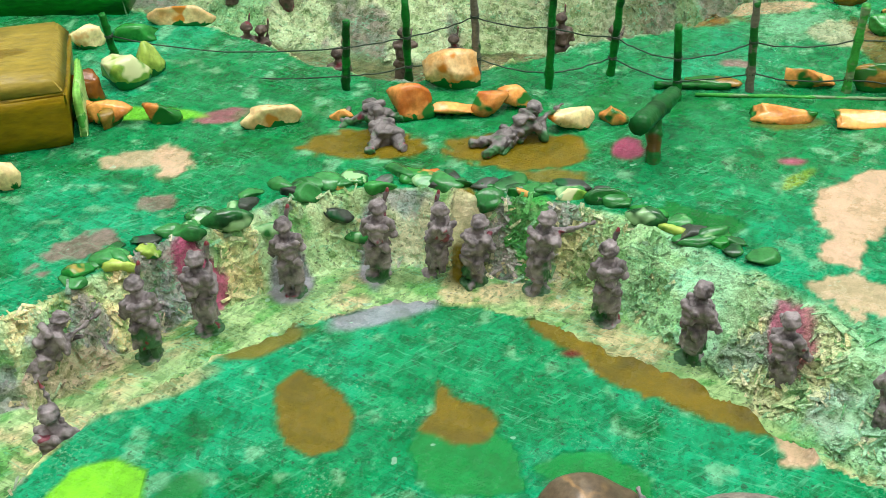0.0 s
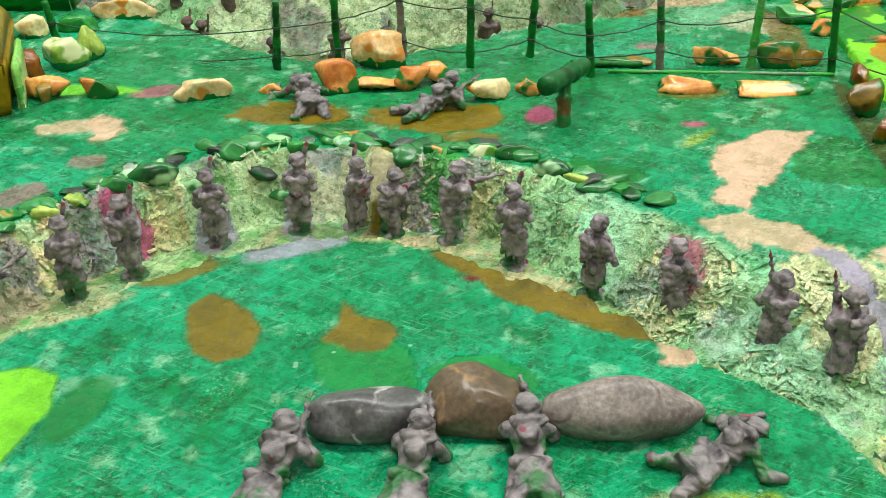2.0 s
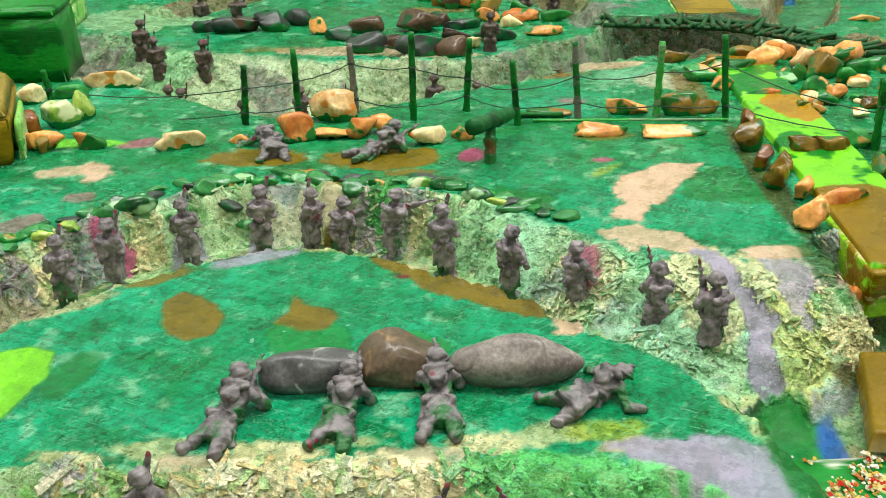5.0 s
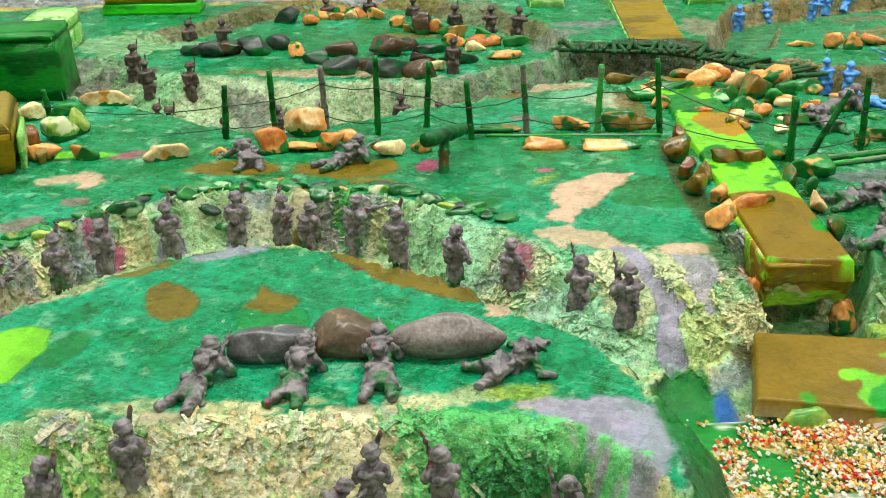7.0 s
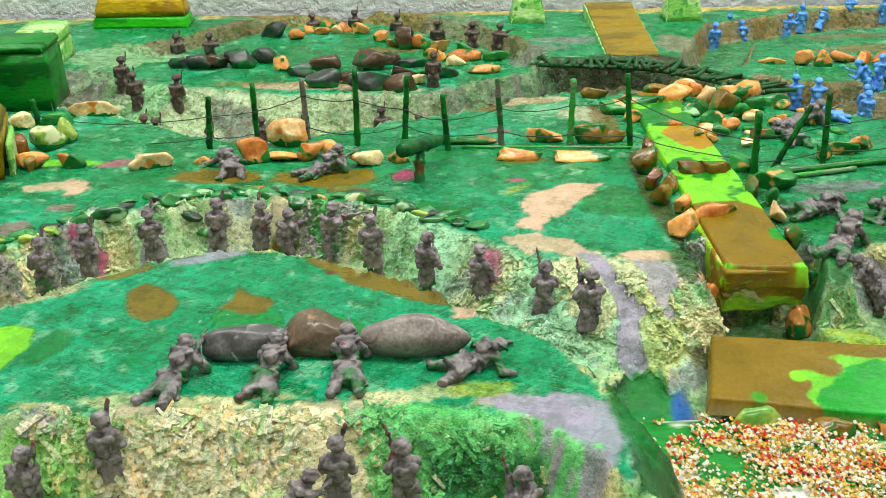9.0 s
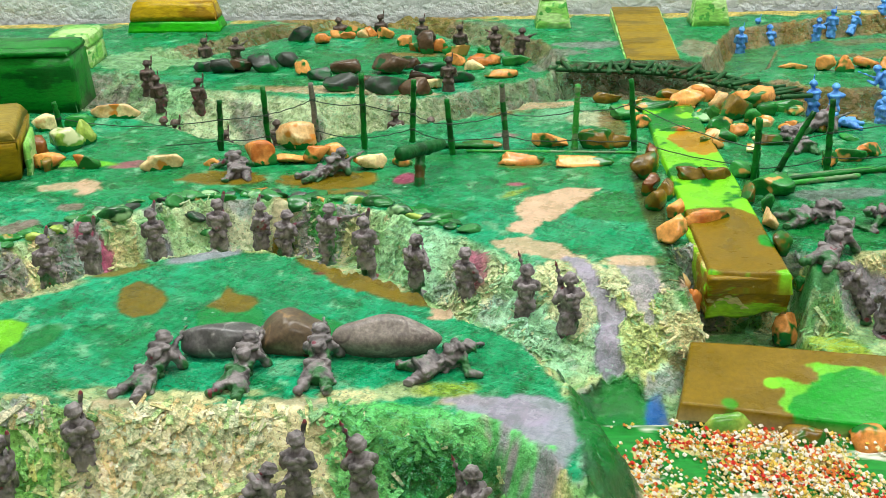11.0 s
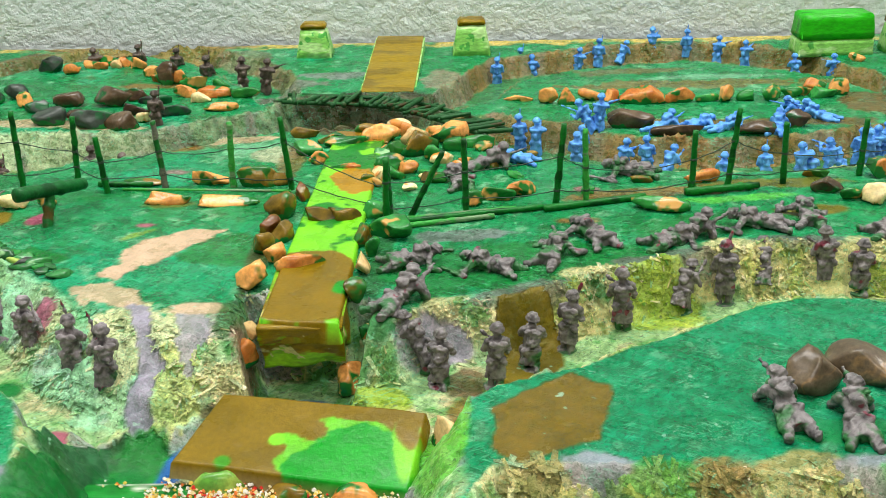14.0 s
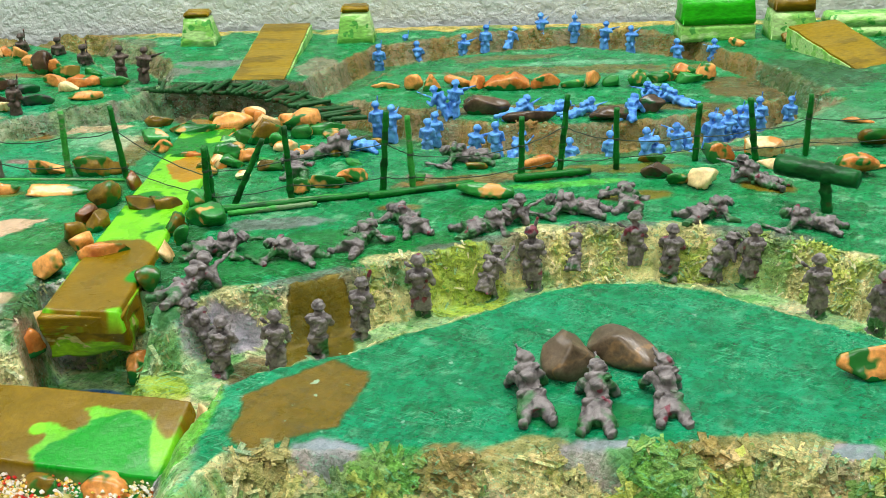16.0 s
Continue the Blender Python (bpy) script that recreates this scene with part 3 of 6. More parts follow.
F_IN = [(0.300, 0.560), (0.327, 0.585), (0.349, 0.639), (0.393, 0.669), (0.485, 0.693), (0.548, 0.663), (0.586, 0.633), (0.612, 0.568), (0.625, 0.530)]
G_FAR = [(0.290, 0.540), (0.325, 0.552), (0.369, 0.520), (0.410, 0.498), (0.463, 0.486), (0.500, 0.491), (0.539, 0.501), (0.590, 0.517), (0.625, 0.545)]
G_NEAR = [(0.30, 0.48), (0.320, 0.465), (0.356, 0.451), (0.424, 0.424), (0.489, 0.420), (0.541, 0.430), (0.597, 0.472), (0.630, 0.494), (0.66, 0.53)]
GULLY = [(0.100, 0.225), (0.140, 0.262), (0.165, 0.246), (0.19, 0.247), (0.203, 0.247), (0.206, 0.272), (0.251, 0.272), (0.255, 0.247), (0.270, 0.243), (0.300, 0.215), (0.303, 0.169), (0.300, 0.113),
         (0.31, -0.1), (0.12, -0.1), (0.137, 0.08), (0.141, 0.12), (0.134, 0.150), (0.120, 0.185)]
NOTCH = [(0.199, 0.19), (0.258, 0.19), (0.261, 0.262), (0.199, 0.266)]
BACK_EDGE = 0.775


def trench(x, y, far, near, depth, far_wall, near_wall, rough=0.004):
    """A ditch between two rims; far_wall and near_wall say how far each slope reaches in plan."""
    hole = inside(x, y, far + near[::-1])
    wob = (cloud(x, y, 0.02, 5) - 0.5) * rough * 2
    a = ease((line_distance(x, y, far) + wob) / far_wall)
    b = ease((line_distance(x, y, near) + wob * 0.4) / near_wall)
    return np.where(hole, -depth * np.minimum(a, b), 0.0)


def basin(x, y, pts, depth, wall):
    wob = (cloud(x, y, 0.025, 9) - 0.5) * 0.008
    return np.where(inside(x, y, pts), -depth * ease((line_distance(x, y, pts + pts[:1]) + wob) / wall), 0.0)


def front_line(x):
    return np.interp(x, [-0.42, -0.075, 0.084, 0.113, 0.128, 0.137, 0.298, 0.31, 0.388, 0.475, 0.532, 0.9], [0.142, 0.138, 0.130, 0.126, 0.110, 0.09, 0.113, 0.134, 0.130, 0.131, 0.120, 0.11])


def base_height(x, y):
    h = trench(x, y, A_FAR, A_NEAR, 0.024, 0.016 + 0.034 * ease((x - 0.03) / 0.12), 0.006)
    h = np.minimum(h, trench(x, y, B_FAR, B_NEAR, 0.024, 0.016, 0.006))
    h = np.minimum(h, trench(x, y, C_FAR, C_NEAR, 0.028, 0.016 + 0.022 * ease((0.03 - x) / 0.06), 0.008))
    h = np.minimum(h, trench(x, y, E_OUT, E_IN, 0.014, 0.012, 0.008))
    h = np.minimum(h, trench(x, y, F_OUT, F_IN, 0.017, 0.008, 0.009))
    h = np.minimum(h, trench(x, y, G_FAR, G_NEAR, 0.017, 0.010, 0.030))
    h = np.minimum(h, basin(x, y, CRATER, 0.034, 0.02))
    rim = np.minimum(line_distance(x, y, GULLY[:5]) / 0.068, line_distance(x, y, GULLY[7:10]) / 0.05) + (cloud(x, y, 0.025, 9) - 0.5) * 0.12
    h = np.minimum(h, np.maximum(basin(x, y, GULLY, 0.037, 0.034), -0.037 * ease(rim)))
    h = np.minimum(h, basin(x, y, NOTCH, 0.036, 0.011))
    wob = (cloud(x, y, 0.03, 31) - 0.5) * 0.012
    h = np.minimum(h, -0.027 * ease((front_line(x) - y + wob * 0.5) / 0.024))
    return h


xs = np.concatenate([np.arange(-0.42, -0.21, 0.006), np.arange(-0.21, 0.64, 0.00125), np.arange(0.64, 0.90, 0.004)])
ys = np.concatenate([np.arange(-0.30, 0.07, 0.008), np.arange(0.07, 0.44, 0.00115), np.arange(0.44, BACK_EDGE + 0.001, 0.0019)])
GX, GY = np.meshgrid(xs, ys)
H0 = base_height(GX, GY)
SLOPE = ease(np.hypot(np.gradient(H0, xs, axis=1), np.gradient(H0, ys, axis=0)) / 0.7)
TORN = SLOPE.copy()
chips = grain(GX + 0.5 * GY, GY - 0.4 * GX, 0.0045, 3) + 0.7 * grain(GX * 0.45 - GY, GY * 0.4 + GX, 0.003, 4)
GZ = H0 + (cloud(GX, GY, 0.03, 1) - 0.5) * 0.002 + (cloud(GX, GY, 0.006, 2, 3) - 0.5) * 0.0007
GZ += SLOPE * ((cloud(GX, GY, 0.012, 6) - 0.5) * 0.007 + (chips - 0.85) * 0.003)
GZ += (chips - 0.85) * 0.0003


def gz(x, y):
    """Height of the ground."""
    i, j = int(np.clip(np.searchsorted(ys, y), 1, len(ys) - 1)), int(np.clip(np.searchsorted(xs, x), 1, len(xs) - 1))
    return float(GZ[i - 1:i + 1, j - 1:j + 1].mean())


def mixin(c, mask, colour):
    m = np.clip(mask, 0, 1)[..., None]
    return c * (1 - m) + np.asarray(colour) * m


N1, N2, N3 = cloud(GX, GY, 0.05, 41), cloud(GX, GY, 0.02, 43), cloud(GX, GY, 0.008, 47)
PAINT = np.empty(GX.shape + (3,))
PAINT[:] = TEAL
PAINT = mixin(PAINT, ease((N1 - 0.42) * 6) * 0.6, MID)
PAINT = mixin(PAINT, ease((GY - 0.325) / 0.04) * ease((N1 - 0.25) * 7) * 0.85, MID)
PAINT = mixin(PAINT, ease((GX - 0.24) / 0.03) * (GY > 0.24) * 0.75, MID)
PAINT = mixin(PAINT, ease((N2 - 0.6) * 9) * 0.6, DEEP)
PAINT = mixin(PAINT, ease((N3 - 0.66) * 12) * 0.45, MINT)
PAINT = mixin(PAINT, ease((GX - 0.29) / 0.02) * (GY < 0.27) * 0.55, rgb(0, 136, 90))
# slopes: pale greens and straw in front, grey and ochre at the back
wall = np.array(PAINT)
wall[:] = rgb(186, 220, 166)
wall = mixin(wall, ease((N2 - 0.42) * 7), STRAW)
wall = mixin(wall, ease((N3 - 0.52) * 9) * 0.75, LEAF)
wall = mixin(wall, ease((cloud(GX, GY, 0.016, 51) - 0.56) * 12) * 0.8, LILAC)
wall = mixin(wall, ease((GX - 0.03) / 0.05) * ease((0.2 - GX) / 0.04) * (GY > 0.2) * (0.35 + 0.6 * ease((N1 - 0.35) * 6)), rgb(170, 232, 188))
back = ease((GY - 0.44) / 0.03)
rear = np.array(PAINT)
rear[:] = STONEGREY
rear = mixin(rear, ease((N2 - 0.45) * 8) * 0.8, rgb(120, 160, 110))
rear = mixin(rear, ease((N3 - 0.55) * 8) * 0.7, rgb(86, 80, 78))
rear = mixin(rear, ease((0.575 - GY) / 0.02) * ease((0.13 - GX) / 0.08) * ease((N2 - 0.3) * 6) * 0.85, rgb(196, 216, 170))
blue_side = ease((GX - 0.27) / 0.04)
rear = mixin(rear, blue_side * (0.55 + 0.45 * ease((N2 - 0.4) * 6)), OCHRE)
rear = mixin(rear, (1 - blue_side) * ease((GY - 0.64) / 0.03) * 0.75, rgb(120, 88, 44))
wall = wall * (1 - back[..., None]) + rear * back[..., None]
right = ease((GX - 0.31) / 0.04) * (GY < 0.4)
ywall = np.array(PAINT)
ywall[:] = rgb(236, 220, 150)
ywall = mixin(ywall, ease((N2 - 0.52) * 8), rgb(186, 206, 76))
ywall = mixin(ywall, ease((N3 - 0.55) * 9) * 0.5, rgb(140, 128, 110))
ywall = mixin(ywall, ease((cloud(GX, GY, 0.018, 57) - 0.62) * 12) * 0.7, LEAF)
wall = wall * (1 - right[..., None] * 0.85) + ywall * right[..., None] * 0.85
PAINT = PAINT * (1 - SLOPE[..., None]) + wall * SLOPE[..., None]
low = ease((-H0 - 0.015) / 0.006)
floor_c = np.array(PAINT)
floor_c[:] = rgb(166, 206, 140)
floor_c = mixin(floor_c, ease((N2 - 0.5) * 8), rgb(200, 196, 146))
floor_c = mixin(floor_c, ease((N3 - 0.55) * 8) * 0.7, LEAF)
floor_c = mixin(floor_c, back * 0.8, rgb(96, 84, 56))
PAINT = PAINT * (1 - (low * (1 - SLOPE))[..., None]) + floor_c * (low * (1 - SLOPE))[..., None]


SMOOTH = (OLIVE, LILAC, DEEP, BLUE, PINK, LIME, TAN, rgb(108, 90, 8), rgb(0, 130, 56), rgb(4, 92, 36))


def patch(x, y, rx, ry, turn, colour, strength=1.0, ragged=0.5):
    """A brushed patch of paint with a ragged edge."""
    c, s = math.cos(radians(turn)), math.sin(radians(turn))
    reach = max(rx, ry) * 1.9 + 0.003
    j0, j1 = np.searchsorted(xs, (x - reach, x + reach))
    i0, i1 = np.searchsorted(ys, (y - reach, y + reach))
    gx, gy = GX[i0:i1, j0:j1], GY[i0:i1, j0:j1]
    u, v = ((gx - x) * c + (gy - y) * s) / rx, ((gy - y) * c - (gx - x) * s) / ry
    seed = int(abs(x * 7919 + y * 104729)) % 997
    r = np.hypot(u, v) + (cloud(gx, gy, 0.02, seed) - 0.5) * ragged * 1.6 + (N3[i0:i1, j0:j1] - 0.5) * ragged * 0.6 + (grain(gx + 0.6 * gy, gy - 0.5 * gx, 0.0035, seed + 5) - 0.5) * ragged * 0.5
    cover = ease((1.0 - r) * min(rx, ry) / 0.0022 + 0.5) * strength
    PAINT[i0:i1, j0:j1] = mixin(PAINT[i0:i1, j0:j1], cover, colour)
    if colour in SMOOTH:
        TORN[i0:i1, j0:j1] = TORN[i0:i1, j0:j1] * (1 - 0.8 * cover) - 0.9 * cover


def daub(pts, colour, strength=1.0, ragged=0.0035):
    """A brushed patch with a given outline and a ragged edge."""
    px, py = [p[0] for p in pts], [p[1] for p in pts]
    j0, j1 = np.searchsorted(xs, (min(px) - 0.008, max(px) + 0.008))
    i0, i1 = np.searchsorted(ys, (min(py) - 0.008, max(py) + 0.008))
    gx, gy = GX[i0:i1, j0:j1], GY[i0:i1, j0:j1]
    d = line_distance(gx, gy, pts + pts[:1]) * np.where(inside(gx, gy, pts), 1, -1)
    seed = int(abs(px[0] * 7919 + py[0] * 104729)) % 997
    d = d + (cloud(gx, gy, 0.012, seed) - 0.5) * ragged * 2 + (grain(gx + 0.6 * gy, gy - 0.5 * gx, 0.0025, seed + 5) - 0.5) * ragged * 0.6
    cover = ease(d / 0.0016 + 0.5) * strength
    PAINT[i0:i1, j0:j1] = mixin(PAINT[i0:i1, j0:j1], cover, colour)
    if colour in SMOOTH:
        TORN[i0:i1, j0:j1] = TORN[i0:i1, j0:j1] * (1 - 0.8 * cover) - 0.9 * cover


# near island
patch(-0.056, 0.252, 0.014, 0.005, 30, OLIVE, 0.9, 0.4)
daub([(-0.012, 0.207), (-0.008, 0.217), (0.013, 0.214), (0.019, 0.206), (0.019, 0.193), (0.010, 0.190), (-0.004, 0.190), (-0.010, 0.196)], rgb(0, 130, 56), 1, 0.002)
daub([(0.021, 0.200), (0.031, 0.206), (0.043, 0.205), (0.052, 0.197), (0.051, 0.186), (0.034, 0.188)], rgb(0, 130, 56), 1, 0.002)
daub([(-0.050, 0.221), (-0.051, 0.233), (-0.044, 0.239), (-0.033, 0.232), (-0.027, 0.220), (-0.029, 0.209), (-0.037, 0.205), (-0.046, 0.209)], OLIVE, 1, 0.002)
daub([(-0.009, 0.215), (-0.005, 0.223), (-0.004, 0.235), (0.002, 0.228), (0.011, 0.224), (0.014, 0.217), (0.010, 0.210), (0.001, 0.209)], OLIVE, 1, 0.002)
daub([(0.022, 0.263), (0.038, 0.259), (0.054, 0.249), (0.092, 0.219), (0.090, 0.208), (0.077, 0.214), (0.064, 0.222), (0.046, 0.233), (0.038, 0.246)], OLIVE, 1, 0.003)
daub([(0.088, 0.216), (0.100, 0.204), (0.098, 0.198), (0.089, 0.201)], TAN, 1, 0.003)
daub([(-0.101, 0.201), (-0.090, 0.205), (-0.081, 0.200), (-0.079, 0.186), (-0.087, 0.163), (-0.12, 0.160)], LIME, 1, 0.001)
patch(-0.020, 0.266, 0.016, 0.005, 20, LILAC, 0.8, 0.4)
patch(-0.072, 0.186, 0.007, 0.015, -20, DEEP, 0.9, 0.2)
patch(-0.088, 0.229, 0.020, 0.004, 32, rgb(206, 200, 150), 0.8, 0.6)
patch(0.036, 0.246, 0.003, 0.0015, 0, rgb(120, 40, 40), 1, 0.3)
for k in range(9):
    patch(-0.06 + 0.02 * k, 0.141 + 0.004 * math.sin(k * 2.1), 0.012, 0.0045, 0, (STRAW, rgb(190, 200, 140), TAN)[k % 3], 0.7, 1.3)
patch(0.110, 0.133, 0.020, 0.008, -25, LILAC, 0.9, 0.5)
patch(0.128, 0.118, 0.014, 0.022, 10, LILAC, 0.85, 0.6)
patch(0.095, 0.145, 0.012, 0.005, 0, YGREEN, 0.7, 0.6)
# front slope of the near island
patch(0.010, 0.118, 0.060, 0.018, 0, rgb(250, 238, 190), 1, 0.6)
patch(0.085, 0.116, 0.035, 0.014, -10, rgb(96, 204, 104), 0.9, 0.8)
patch(0.098, 0.112, 0.020, 0.006, -10, rgb(6, 110, 40), 0.9, 0.8)
patch(-0.07, 0.122, 0.030, 0.013, 0, rgb(150, 224, 110), 0.95, 0.8)
patch(0.030, 0.095, 0.010, 0.006, 0, PINK, 0.8, 0.6)
# far wall of the near trench
patch(0.006, 0.326, 0.006, 0.014, 0, OLIVE, 1, 0.4)
patch(0.030, 0.323, 0.008, 0.010, 0, LEAF, 0.9, 0.6)
patch(-0.028, 0.322, 0.006, 0.012, 0, LILAC, 0.9, 0.5)
patch(-0.058, 0.312, 0.007, 0.012, 0, LILAC, 0.9, 0.5)
patch(-0.086, 0.304, 0.008, 0.006, 0, PINK, 0.9, 0.9)
patch(0.108, 0.262, 0.006, 0.011, 0, PINK, 0.8, 0.7)
patch(-0.010, 0.330, 0.030, 0.006, 0, rgb(222, 222, 176), 0.7, 0.8)
patch(0.060, 0.300, 0.022, 0.016, -30, rgb(150, 205, 130), 0.6, 0.8)
patch(0.100, 0.225, 0.008, 0.007, 0, DEEP, 1, 0.3)
patch(0.135, 0.186, 0.006, 0.007, 0, PINK, 0.9, 0.5)
# grey and straw shoulder between the trench and the gully
patch(0.165, 0.238, 0.030, 0.022, 0, rgb(226, 222, 166), 0.75, 0.9)
patch(0.190, 0.244, 0.014, 0.012, 0, rgb(212, 204, 190), 0.8, 0.9)
patch(0.176, 0.214, 0.014, 0.014, 0, rgb(206, 214, 116), 0.75, 0.9)
daub([(0.146, 0.262), (0.158, 0.259), (0.166, 0.238), (0.172, 0.222), (0.170, 0.201), (0.160, 0.190), (0.157, 0.206), (0.160, 0.222), (0.154, 0.240)], LILAC, 0.95, 0.004)
daub([(0.172, 0.250), (0.182, 0.254), (0.190, 0.236), (0.184, 0.218), (0.177, 0.230)], LILAC, 0.8, 0.005)
daub([(0.126, 0.186), (0.140, 0.180), (0.150, 0.192), (0.172, 0.202), (0.184, 0.186), (0.176, 0.150), (0.166, 0.12), (0.156, 0.085), (0.141, 0.085), (0.143, 0.13), (0.142, 0.155)], rgb(4, 92, 36), 0.95, 0.003)
patch(0.170, 0.186, 0.012, 0.014, 0, rgb(14, 128, 40), 0.8, 0.6)
patch(0.166, 0.155, 0.014, 0.026, 0, DEEP, 0.9, 0.4)
patch(0.148, 0.130, 0.008, 0.03, 0, DEEP, 0.9, 0.4)
patch(0.195, 0.205, 0.006, 0.004, 0, EARTH, 0.9, 0.4)
patch(0.181, 0.176, 0.005, 0.016, -6, BLUE, 0.9, 0.3)
patch(0.229, 0.224, 0.021, 0.010, 0, BLUE, 0.95, 0.2)
patch(0.203, 0.236, 0.005, 0.014, 15, rgb(130, 50, 60), 0.8, 0.4)
patch(0.290, 0.160, 0.012, 0.030, 0, rgb(96, 190, 40), 0.9, 0.4)
patch(0.300, 0.200, 0.008, 0.02, 0, rgb(130, 96, 20), 0.8, 0.5)
patch(0.264, 0.215, 0.014, 0.012, 0, YGREEN, 0.8, 0.5)
# plateau by the first fence
daub([(0.165, 0.335), (0.189, 0.345), (0.197, 0.300), (0.167, 0.303), (0.157, 0.315)], rgb(20, 128, 52), 0.9)
daub([(0.143, 0.304), (0.166, 0.301), (0.191, 0.295), (0.180, 0.267), (0.139, 0.278), (0.138, 0.291)], rgb(10, 158, 100), 0.9)
daub([(0.135, 0.334), (0.158, 0.349), (0.176, 0.348), (0.170, 0.338), (0.159, 0.320), (0.147, 0.302), (0.143, 0.302), (0.135, 0.287), (0.124, 0.292), (0.131, 0.307), (0.129, 0.319)], TAN, 1, 0.003)
daub([(0.115, 0.281), (0.132, 0.283), (0.151, 0.272), (0.151, 0.260), (0.138, 0.257), (0.125, 0.265), (0.112, 0.273)], TAN, 0.85, 0.006)
daub([(0.073, 0.321), (0.079, 0.329), (0.099, 0.318), (0.104, 0.313), (0.095, 0.305), (0.083, 0.308)], DEEP, 1, 0.002)
patch(-0.033, 0.372, 0.027, 0.012, 0, OLIVE, 1, 0.4)
patch(0.026, 0.366, 0.029, 0.014, -5, OLIVE, 1, 0.4)
patch(0.040, 0.346, 0.016, 0.006, 0, OLIVE, 0.9, 0.6)
patch(0.182, 0.256, 0.012, 0.006, 0, TAN, 0.9, 0.6)
patch(0.137, 0.386, 0.014, 0.006, 0, OLIVE, 0.7, 0.5)
patch(-0.093, 0.396, 0.010, 0.005, 20, PINK, 0.7, 0.9)
patch(0.070, 0.368, 0.006, 0.007, 0, PINK, 0.9, 0.7)
patch(0.132, 0.356, 0.006, 0.003, 0, PINK, 0.8, 0.7)
patch(-0.128, 0.305, 0.016, 0.009, 30, PINK, 0.55, 1.2)
patch(-0.105, 0.330, 0.008, 0.005, 30, PINK, 0.5, 1.2)
patch(-0.108, 0.360, 0.009, 0.020, 25, TAN, 0.9, 0.8)
patch(-0.120, 0.362, 0.012, 0.006, 0, TAN, 0.8, 0.8)
patch(-0.125, 0.398, 0.020, 0.005, -5, LIME, 0.8, 0.7)
patch(0.128, 0.342, 0.008, 0.003, 40, YGREEN, 0.7, 1.0)
patch(-0.120, 0.262, 0.014, 0.006, 40, rgb(206, 186, 150), 0.7, 0.8)
for k in range(8):
    patch(-0.07 + 0.034 * k, 0.402 - 0.004 * math.cos(k * 1.7), 0.018, 0.009, 0, DEEP, 0.55, 0.7)
# road and its sides
patch(0.200, 0.330, 0.006, 0.075, -2, rgb(70, 76, 18), 0.9, 0.3)
patch(0.258, 0.320, 0.007, 0.060, -2, rgb(20, 92, 30), 0.9, 0.4)
patch(0.197, 0.250, 0.007, 0.018, 0, rgb(30, 100, 30), 0.9, 0.5)
patch(0.261, 0.246, 0.010, 0.012, 0, DEEP, 0.9, 0.5)
# ground by the second fence
patch(0.303, 0.335, 0.026, 0.010, 6, rgb(118, 122, 122), 0.8, 0.5)
patch(0.325, 0.298, 0.062, 0.024, 15, rgb(6, 122, 46), 0.9, 0.6)
patch(0.430, 0.345, 0.060, 0.014, 10, rgb(6, 122, 46), 0.7, 0.7)
patch(0.362, 0.352, 0.010, 0.004, 0, rgb(140, 90, 40), 0.8, 0.6)
patch(0.487, 0.363, 0.020, 0.007, 0, OLIVE, 0.9, 0.5)
patch(0.560, 0.372, 0.016, 0.010, -20, OLIVE, 0.95, 0.5)
patch(0.410, 0.392, 0.050, 0.008, 8, rgb(140, 96, 40), 0.8, 0.6)
patch(0.480, 0.404, 0.045, 0.007, 0, OLIVE, 0.8, 0.6)
patch(0.371, 0.398, 0.008, 0.006, 0, PINK, 0.6, 0.7)
patch(0.455, 0.382, 0.03, 0.005, 8, rgb(90, 200, 70), 0.8, 0.6)
for k in range(14):
    patch(0.290 + 0.024 * k, float(np.interp(0.290 + 0.024 * k, [p[0] for p in B_FAR], [p[1] for p in B_FAR])) + 0.001, 0.013, 0.005, 25 - 4 * k, rgb(108, 104, 100) if k % 3 else STRAW, 0.75, 0.8)
patch(0.300, 0.226, 0.010, 0.012, 0, EARTH, 0.8, 0.5)
patch(0.395, 0.288, 0.020, 0.014, 20, YGREEN, 0.85, 0.5)
patch(0.290, 0.248, 0.012, 0.006, 0, LILAC, 0.9, 0.6)
daub([(0.315, 0.262), (0.337, 0.272), (0.347, 0.262), (0.345, 0.240), (0.330, 0.222), (0.312, 0.224)], OLIVE, 1, 0.003)
# right-hand island
daub([(0.310, 0.169), (0.323, 0.181), (0.342, 0.193), (0.357, 0.184), (0.354, 0.168), (0.347, 0.146), (0.332, 0.139), (0.318, 0.131), (0.308, 0.143), (0.311, 0.158)], rgb(108, 90, 8), 1, 0.002)
patch(0.440, 0.150, 0.030, 0.008, 0, DEEP, 0.6, 0.6)
patch(0.570, 0.168, 0.022, 0.014, -20, LIME, 1, 0.3)
for k in range(12):
    patch(0.325 + 0.022 * k, 0.128 + 0.003 * math.sin(k * 1.9), 0.015, 0.006, 0, (rgb(176, 160, 96), LILAC, LEAF, rgb(150, 120, 60))[k % 4], 0.75, 0.9)
for k in range(10):
    patch(0.33 + 0.026 * k, 0.108, 0.018, 0.008, 0, (LILAC, rgb(172, 146, 90), LEAF)[k % 3], 0.7, 0.9)
